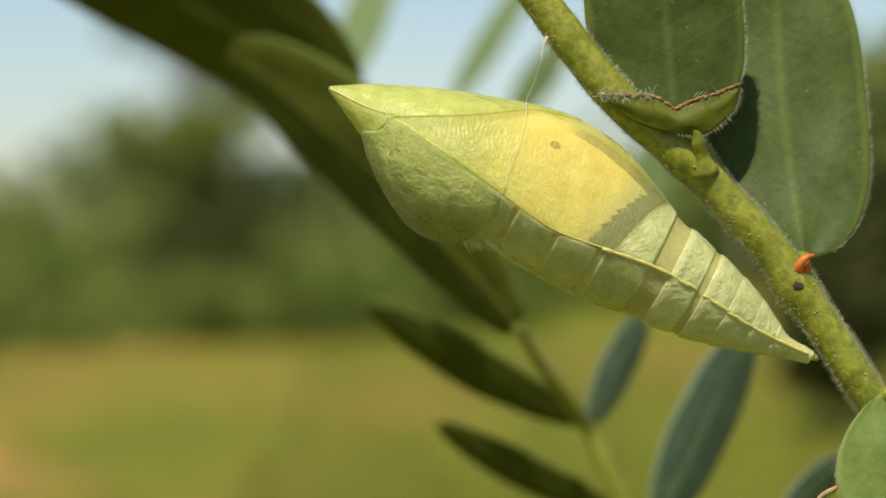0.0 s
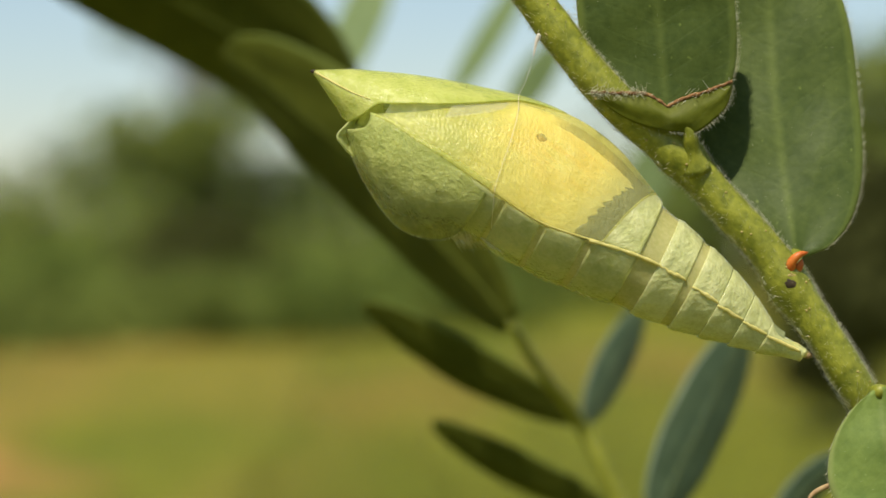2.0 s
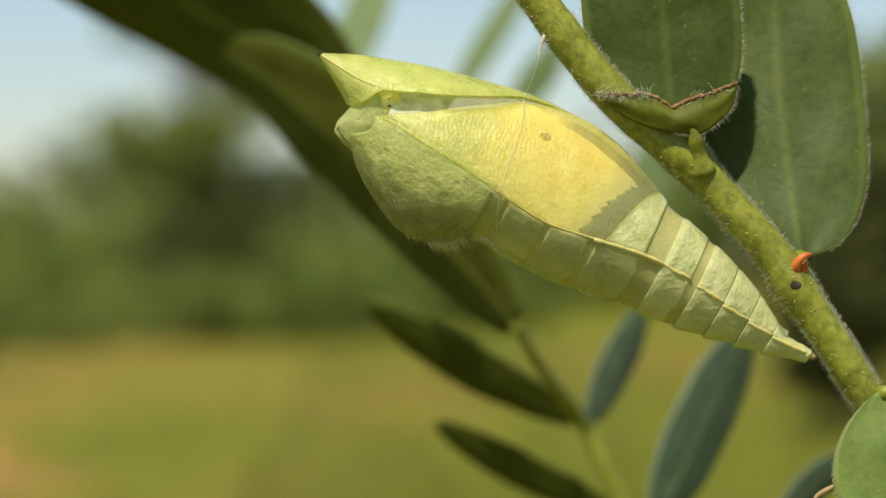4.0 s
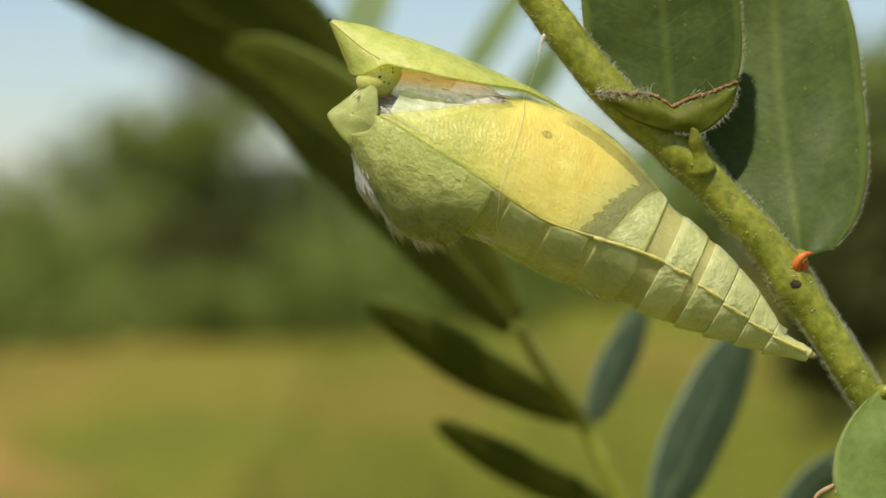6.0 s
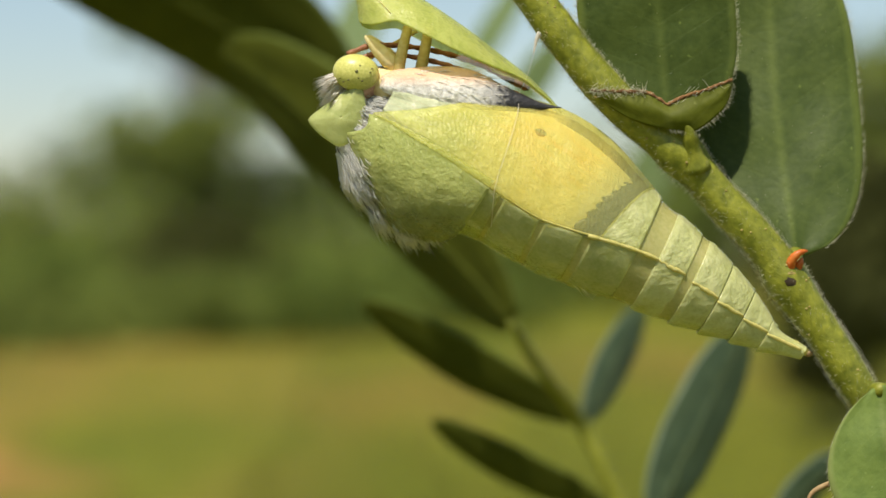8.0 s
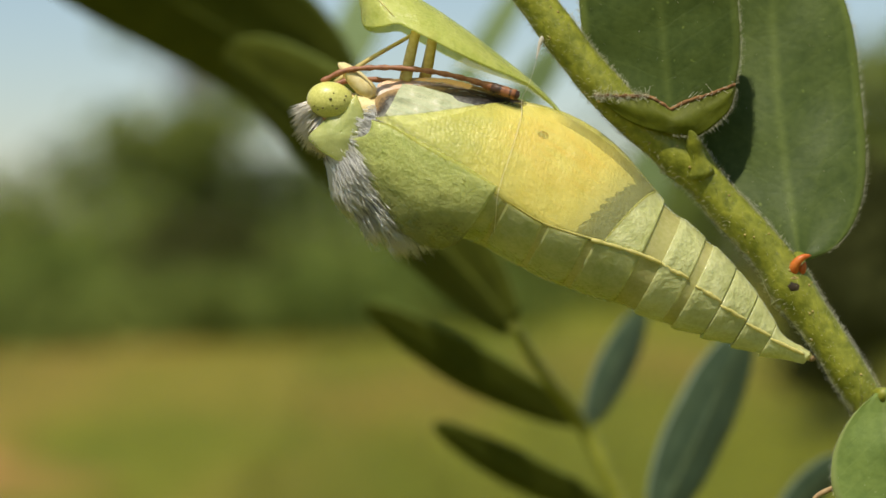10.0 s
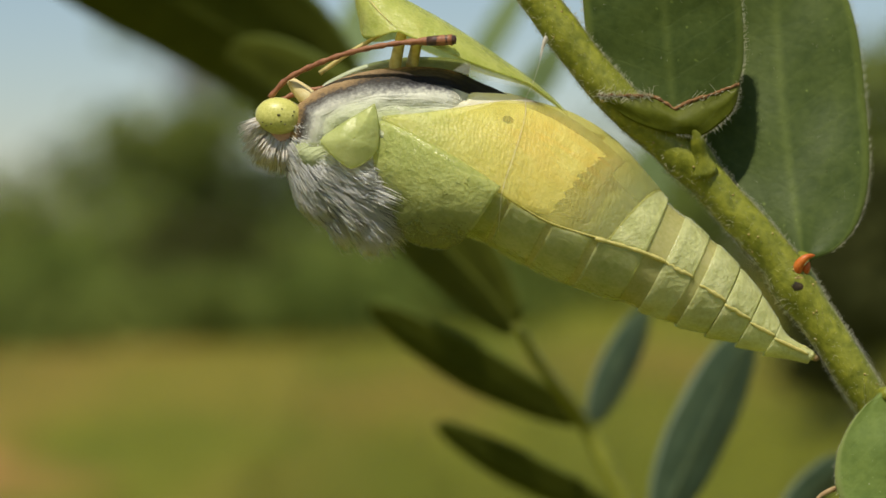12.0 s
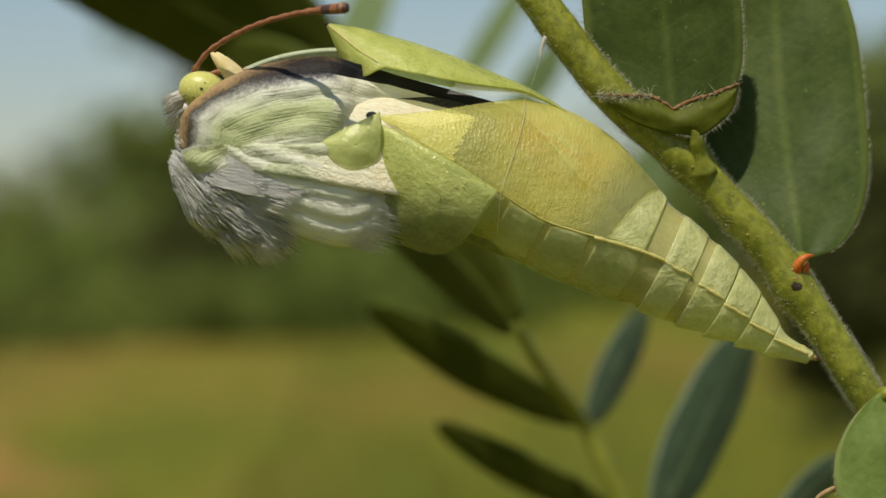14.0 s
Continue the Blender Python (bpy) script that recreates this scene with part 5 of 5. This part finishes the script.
# ---- the ant ----
def build_ant():
    o = Vector((22.58, 40.00, -22.50))
    t = thing("ant", o, "shiny black ant running past", "ant")
    for nm, c, r in (("head", (-2.9, 0, 0.1), (0.95, 0.85, 0.8)), ("thorax", (-0.9, 0, 0.2), (1.35, 0.85, 0.9)), ("waist", (0.55, 0, 0.15), (0.32, 0.25, 0.4)), ("gaster", (2.1, 0, 0.1), (1.75, 1.35, 1.4))):
        g = Geo()
        g.blob(o + Vector(c), r, nu=14, nv=18)
        ob = part(nm, g, M_ANT, t)
        if nm == "head":
            for s in (-1, 1):
                g = Geo()
                g.tube(path([o + Vector((-3.5, 0.35 * s, 0.5)), o + Vector((-4.0, 0.9 * s, 2.0)), o + Vector((-5.6, 1.1 * s, 2.2)), o + Vector((-6.8, 1.0 * s, 1.4))], 12), 0.09, 6)
                part("antenna", g, M_ANT, ob)
                g = Geo()
                g.tube([o + Vector((-3.7, 0.2 * s, -0.2)), o + Vector((-4.1, 0.25 * s, -0.3)), o + Vector((-4.3, 0.02 * s, -0.35))], [0.16, 0.12, 0.04], 6)
                part("jaw", g, M_ANT, ob)
    for s in (-1, 1):
        for k in (-1, 0, 1):
            b = o + Vector((-0.9 + 0.55 * k, 0.45 * s, -0.1))
            g = Geo()
            g.tube(path([b, b + Vector((0.8 * k, 1.3 * s, 1.4)), b + Vector((1.7 * k, 2.0 * s, -0.4)), b + Vector((2.3 * k, 2.4 * s, -1.6))], 14), [0.17 - 0.008 * i for i in range(14)], 6)
            part("leg", g, M_ANT, t)
    return t


ant = build_ant()


# ---- what moves ----
def shift(ob, dx, dz, turn=0.0, dy=0.0, yaw=0.0):
    """Pose of a part moved by dx, dz from where it was drawn and turned by degrees clockwise as the camera sees it."""
    home = ob["home"]
    return Matrix.Translation((home[0] + dx * MM, home[1] + dy * MM, home[2] + dz * MM)) @ Matrix.Rotation(radians(yaw), 4, "Z") @ Matrix.Rotation(radians(turn), 4, "Y")


def carry(ob, rows):
    ob["home"] = [float(c) for c in ob.location]
    walk(ob, [(r[0], shift(ob, *r[1:])) for r in rows])


def to(ob, rows):
    """Rows of seconds, the place of the part's joint in twig space, and its turn."""
    b = Vector(ob["base"])
    carry(ob, [(r[0], r[1][0] - b.x, r[1][2] - b.z, *r[2:]) for r in rows])


def motions():
    # the chrysalis arches a little, its tail stays fixed: seconds, sideways, up, turn
    lift = [(0, 0, 0, 0), (0.5, 0, 0, 0), (1.0, -0.10, 0.30, -0.7), (1.5, -0.13, 0.50, -1.1), (2.0, -0.15, 0.58, -1.3), (3.0, -0.15, 0.72, -1.6), (5.5, -0.09, 0.85, -1.9), (6.5, -0.12, 0.87, -1.9), (8.0, -0.12, 0.90, -2.1), (10.5, -0.10, 1.0, -2.3), (14, -0.08, 1.15, -2.6)]
    carry(chrysalis, [(t, x, z, a) for t, x, z, a in lift])
    for i, k in ((("segment", 0), 1.0), ("hook", 1.0), ("pad", 1.0), (("segment", 1), 0.8), (("segment", 2), 0.55), (("segment", 3), 0.3), (("segment", 4), 0.1), (("membrane", 6.9), 0.2)):
        b = Vector(CH[i]["base"]) - TAIL
        carry(CH[i], [(t, -x * k - radians(a * k) * b.z, -z * k + radians(a * k) * b.x, -a * k) for t, x, z, a in lift])
    bow = lambda t: smooth_curve([(r[0], r[3]) for r in lift], t)
    carry(CH["lid"], [(t, 0, 0, a - bow(t)) for t, a in ((0, 0), (1.0, 0.3), (1.5, 1.2), (2.0, 2.0), (2.5, 2.9), (3.0, 4.0), (5.5, 11.0), (6.0, 13.8), (6.5, 16.2), (7.0, 20.0), (7.5, 23.2), (8.0, 28.0), (10.5, 28.6), (11.0, 31.6), (11.5, 28.0), (12.0, 25.0), (12.5, 29.0), (13.0, 25.5), (13.3, 21.0), (13.5, 20.5), (14.0, 12.8))])
    def settle(t, p):
        b = p - TAIL
        return Vector((smooth_curve([(r[0], r[1]) for r in lift], t) + radians(bow(t)) * b.z, 0, smooth_curve([(r[0], r[2]) for r in lift], t) - radians(bow(t)) * b.x))
    at_plate = [(0, (-1.6, 0.00, 5.5), 0), (1.0, (-2.2, 0.00, 5.75), 0), (1.5, (-3.3, 0.00, 6.2), -2), (3.0, (-4.4, 0.00, 6.75), -5), (5.5, (-4.75, 0.00, 7.15), 4), (6.5, (-4.9, 0.00, 7.2), 5), (7.5, (-4.95, 0.00, 7.05), 3), (8.0, (-5.2, 0.00, 6.9), 0), (10.5, (-5.35, 0.00, 6.3), -6), (11.0, (-5.1, 0.00, 6.3), -6), (11.5, (-5.1, 0.00, 6.1), 2), (12.0, (-4.8, 0.00, 5.85), 2), (12.5, (-4.7, 0.00, 5.75), 4), (13.0, (-4.5, 0.00, 5.6), 6), (14, (-4.66, 0.00, 5.5), 8)]
    plate = [(t, p[0] + 3.96 - settle(t, Vector(p)).x, p[2] - 6.2 - settle(t, Vector(p)).z, a - bow(t), smooth_curve([(0, 1.7), (1.5, 1.3), (2.5, 0.4), (3.0, 0.1), (5.5, 0.0), (10.5, -0.3), (11.5, -1.4), (12.5, -2.0), (14, -2.3)], t)) for t, p, a in at_plate]
    for far in (0, 1):
        # the halves of the thorax cover gape below, each about its keel
        cover = CH["shield", far]
        home = cover.location.copy()
        side = 1 - 2 * far
        walk(cover, [(t, Matrix.Translation(home + Vector((dx, -side * out, dz)) * MM) @ Matrix.Rotation(radians(side * swing), 4, AX) @ Matrix.Rotation(radians(turn), 4, "Y")) for t, swing, turn, dx, dz, out in ((0, 0, 0, 0, 0, 0), (1.5, 1, 0, 0, 0, 0), (3.0, 4, 0, 0.05, 0, 0), (5.5, 7, 0, 0.1, 0, 0), (8.0, 8, 0, 0.15, 0, 0), (10.5, 8, 0, 0.15, -0.1, 0.1), (12.5, 9, 1, 0.1, -0.15, 0.3), (14, 9, 1, 0.05, -0.4, 0.5))])
        carry(CH["plate", far], [(r[0], r[1] + 1.7 * far, r[2] - 0.3 * far, r[3], r[4] * side, side * smooth_curve([(0, -40), (6.0, -28), (8.0, -5), (10.5, 0), (14, 0)], r[0])) for r in plate])
    # head and antennae
    nod = [(0, (-1.44, 0.00, 5.59), -35), (2.0, (-1.32, 0.00, 5.83), -35), (3.0, (-2.06, 0.00, 6.75), -35), (5.5, (-3.29, 0.00, 8.89), -28), (6.0, (-3.36, 0.00, 9.25), -24), (6.5, (-3.53, 0.00, 9.40), -20), (7.0, (-3.57, 0.00, 9.26), -12), (7.5, (-3.71, 0.00, 9.16), -8), (8.0, (-4.35, 0.00, 9.45), 0), (10.5, (-6.26, 0.00, 8.05), -2), (11.0, (-6.98, 0.00, 8.42), -5), (11.5, (-8.58, 0.00, 8.50), -3), (12.0, (-8.98, 0.00, 7.31), -2), (12.5, (-9.73, 0.00, 8.75), -2), (13.0, (-10.53, 0.00, 9.45), 0), (13.3, (-11.30, 0.00, 8.75), 0), (13.5, (-11.63, 0.00, 9.51), 0), (14.0, (-13.15, 0.00, 8.75), 0)]
    to(BF["head"], nod)
    for far in (0, 1):
        carry(BF["palp", far], [(0, -0.6, -1.2, 178), (5.5, -0.6, -1.2, 176), (6.5, -0.6, -2.0, 176), (7.0, -0.3, -1.0, 92), (7.5, 0, 0, 8), (8.0, 0, 0, 0), (14.0, 0, 0, 0)])
        lean = [(t, a) for t, _, a in nod]
        carry(BF["antenna", far], [(t, 0, 0, a + far * smooth_curve([(0, 6), (11.0, 8), (11.5, 14), (12.5, 24), (14, 30)], t) - smooth_curve(lean, t), 0, y * (1 - far)) for t, a, y in ((0, 32, 0), (3.0, 30, 0), (5.5, 25, 0), (6.5, 20, 0), (7.5, 12, 12), (8.0, 9, 20), (10.5, 2, -8), (11.0, -9, -9), (11.5, -10, -10), (12.0, -15.5, -12), (12.5, -13.5, -12), (13.0, -13, -12), (13.5, -11, -14), (14.0, -15, -34))])
    # body
    th = [(0, (2.1, 0.00, 5.3), 0), (1.0, (2.1, 0.00, 5.35), 0), (2.5, (1.75, 0.00, 5.35), 0), (3.0, (1.2, 0.00, 5.3), 0), (5.5, (-0.35, 0.00, 5.15), 0), (6.5, (-0.7, 0.00, 5.2), 0), (8.0, (-1.1, 0.00, 5.1), 0), (10.5, (-2.42, 0.00, 4.92), -2), (11.0, (-3.20, 0.00, 4.98), -4, -0.2), (11.5, (-3.98, 0.00, 5.03), -6, -0.3), (12.0, (-4.30, 0.00, 4.88), -8, -0.4), (12.5, (-5.39, 0.00, 5.47), -10, -0.5), (13.0, (-6.72, 0.00, 5.45), -12, -0.6), (13.5, (-8.38, 0.00, 5.07), -13, -0.7), (14.0, (-10.47, 0.00, 4.41), -14, -0.8)]
    to(BF["thorax"], th)
    for far in (0, 1):
        to(BF["forewing", far], [(0, (6.25, 0.00, 5.88), 0), (0.5, (6.25, 0.00, 5.88), 0), (1.0, (5.99, 0.00, 6.02), 0), (2.0, (5.93, 0.00, 6.14), 0), (3.0, (5.82, 0.00, 6.22), 0), (5.5, (5.96, 0.00, 6.30), 0), (6.5, (5.94, 0.00, 6.33), 0), (7.5, (6.19, 0.00, 6.25), 0), (8.0, (5.87, 0.00, 6.32), 0), (10.5, (5.83, 0.00, 6.45), -1), (11.0, (5.35, 0.00, 6.6), -2), (11.5, (3.86, 0.00, 7.22), -6), (12.0, (3.67, 0.00, 7.28), -8), (12.5, (2.33, 0.00, 7.66), -12, 0.0), (13.0, (0.25, 0.00, 7.95), -15, -0.1 * (1 - 2 * far)), (13.3, (0.02, 0.00, 7.57), -16, -0.15 * (1 - 2 * far)), (13.5, (-1.57, 0.00, 7.79), -20, -0.3 * (1 - 2 * far)), (14.0, (-3.78, 0.00, 7.50), -26, -0.5 * (1 - 2 * far))])
        to(BF["root", far], [(t, (p[0], 0.0, p[2] - far * smooth_curve([(0, 1.2), (8.0, 1.0), (11.0, 0.3), (12.0, 0.0), (14.0, 0.0)], t)), *r) for t, p, *r in ((0, (-0.25, 0.00, 6.1), 32, 0.7 - 1.4 * far), (2.0, (0.06, 0.00, 6.0), 32, 0.7 - 1.4 * far), (3.0, (-0.31, 0.00, 6.3), 32, 0.7 - 1.4 * far), (6.5, (-0.78, 0.00, 6.5), 31, 0.6 - 1.2 * far), (8.0, (-1.0, 0.00, 6.8), 30, 0.5 - far), (9.3, (-2.3, 0.00, 7.1), 31, 0.1 - 0.2 * far), (10.5, (-5.0, 0.00, 7.85), 20.5, -0.2 + 0.4 * far), (11.0, (-6.45, 0.00, 7.93), 15, -0.2 + 0.4 * far), (11.5, (-7.6, 0.00, 6.9), 12, -0.2 + 0.4 * far), (12.0, (-8.11, 0.00, 6.75), 8, -0.4 + 0.8 * far), (12.5, (-9.25, 0.00, 7.6), 7.5, -0.7 + 1.4 * far), (13.0, (-10.6, 0.00, 7.65), 6, -1.2 + 2.4 * far), (13.3, (-11.01, 0.00, 7.1), 4, -1.2 + 2.4 * far), (13.5, (-11.91, 0.00, 7.3), 3, -1.3 + 2.6 * far), (14.0, (-14.12, 0.00, 6.25), 0, -1.3 + 2.6 * far))])
        to(BF["hind", far], [(0, (1.94, 0.00, 8.34), 29, 1.2 - 2.4 * far), (6.5, (2.03, 0.00, 8.11), 29, 1.2 - 2.4 * far), (10.5, (1.77, 0.00, 8.33), 27, 1.0 - 2 * far), (11.5, (-0.70, 0.00, 8.47), 18, 0.8 - 1.6 * far), (12.5, (-6.48, 0.00, 8.41), 8, 0.0), (13.0, (-9.97, 0.00, 7.58), 3, -0.8 + 1.6 * far), (13.5, (-11.82, 0.00, 7.13), 1, -1.2 + 2.4 * far), (14.0, (-14.12, 0.00, 6.25), 0, -1.3 + 2.6 * far)])
    to(BF["shoulder"], [(0, (3.6, 0.00, 4.7), 24, 0.8), (1.5, (3.5, 0.00, 5.2), 22, 0.7), (3.0, (3.32, 0.00, 6.3), 18, 0.5), (5.5, (1.96, 0.00, 7.42), 9, 0.1), (6.5, (1.78, 0.00, 7.99), 6, -0.2), (8.0, (1.93, 0.00, 8.17), 1, -0.3), (9.3, (1.7, 0.00, 8.1), 3, 0.1), (10.5, (1.39, 0.00, 7.5), 6, 0.8), (11.0, (1.6, 0.00, 7.2), 14, 0.9), (11.5, (0.55, 0.00, 6.6), 16, 1.2), (12.0, (-1.33, 0.00, 6.91), 10, 1.0), (12.5, (-3.98, 0.00, 7.22), 4), (13.0, (-5.65, 0.00, 7.42), 4), (14.0, (-9.40, 0.00, 7.38), 0)])
    for i, d in ((0, 0.0), (1, 1.2), (2, 4.0)):
        b = BF["leg", i]["base"]
        carry(BF["leg", i], [(0, 1.5 + d * 0.9, -4.8, 60), (3.0, 1.2 + d * 0.9, -5.0, 62), (5.5, 0.5 + d * 0.9, -3.8, 62), (6.5, -0.4 + d * 0.8, -2.5, 40), (7.5, -0.6 + d * 0.45, -1.4, 4), (8.0, -0.7 + d * 0.25, -0.6, 0), (10.5, -0.2, -0.6, 0), (11.0, 0, 0, 0), (11.5, -1.2, -0.3, 0), (12.5, -1.3, 0.1, 0), (13.0, -1.4, -1.2, 0), (13.3, 0.5, -3.5, 30), (14.0, 2.0, -5.5, 60)])
    carry(BF["abdomen"], [(t, AX.x * k, AX.z * k + up) for t, k, up in ((0, 0, 0), (1.5, 0.1, 0.25), (3.0, 0.2, 0.35), (8.0, 0.6, 0.4), (10.5, 1.6, 0.3), (12.0, 3.0, 0.1), (13.0, 4.4, -0.2), (14.0, 6.0, -0.5))])
    # the ant passes twice
    to(ant, [(0, (22.58, 40.00, -22.50), 0), (2.2, (20.36, 40.00, -22.50), 0), (2.4, (21.57, 40.00, -15.49), 60), (2.5, (22.86, 40.00, -14.53), 8, 0, 45), (2.6, (24.79, 40.00, -21.89), -40), (3.0, (26.40, 40.00, -22.90), 20), (3.1, (26.40, 40.00, -17.67), 40), (3.2, (30.02, 40.00, -13.84), 70), (3.4, (36.46, 40.00, -10.42), 40), (14.0, (36.46, 40.00, -10.42), 40)])


motions()
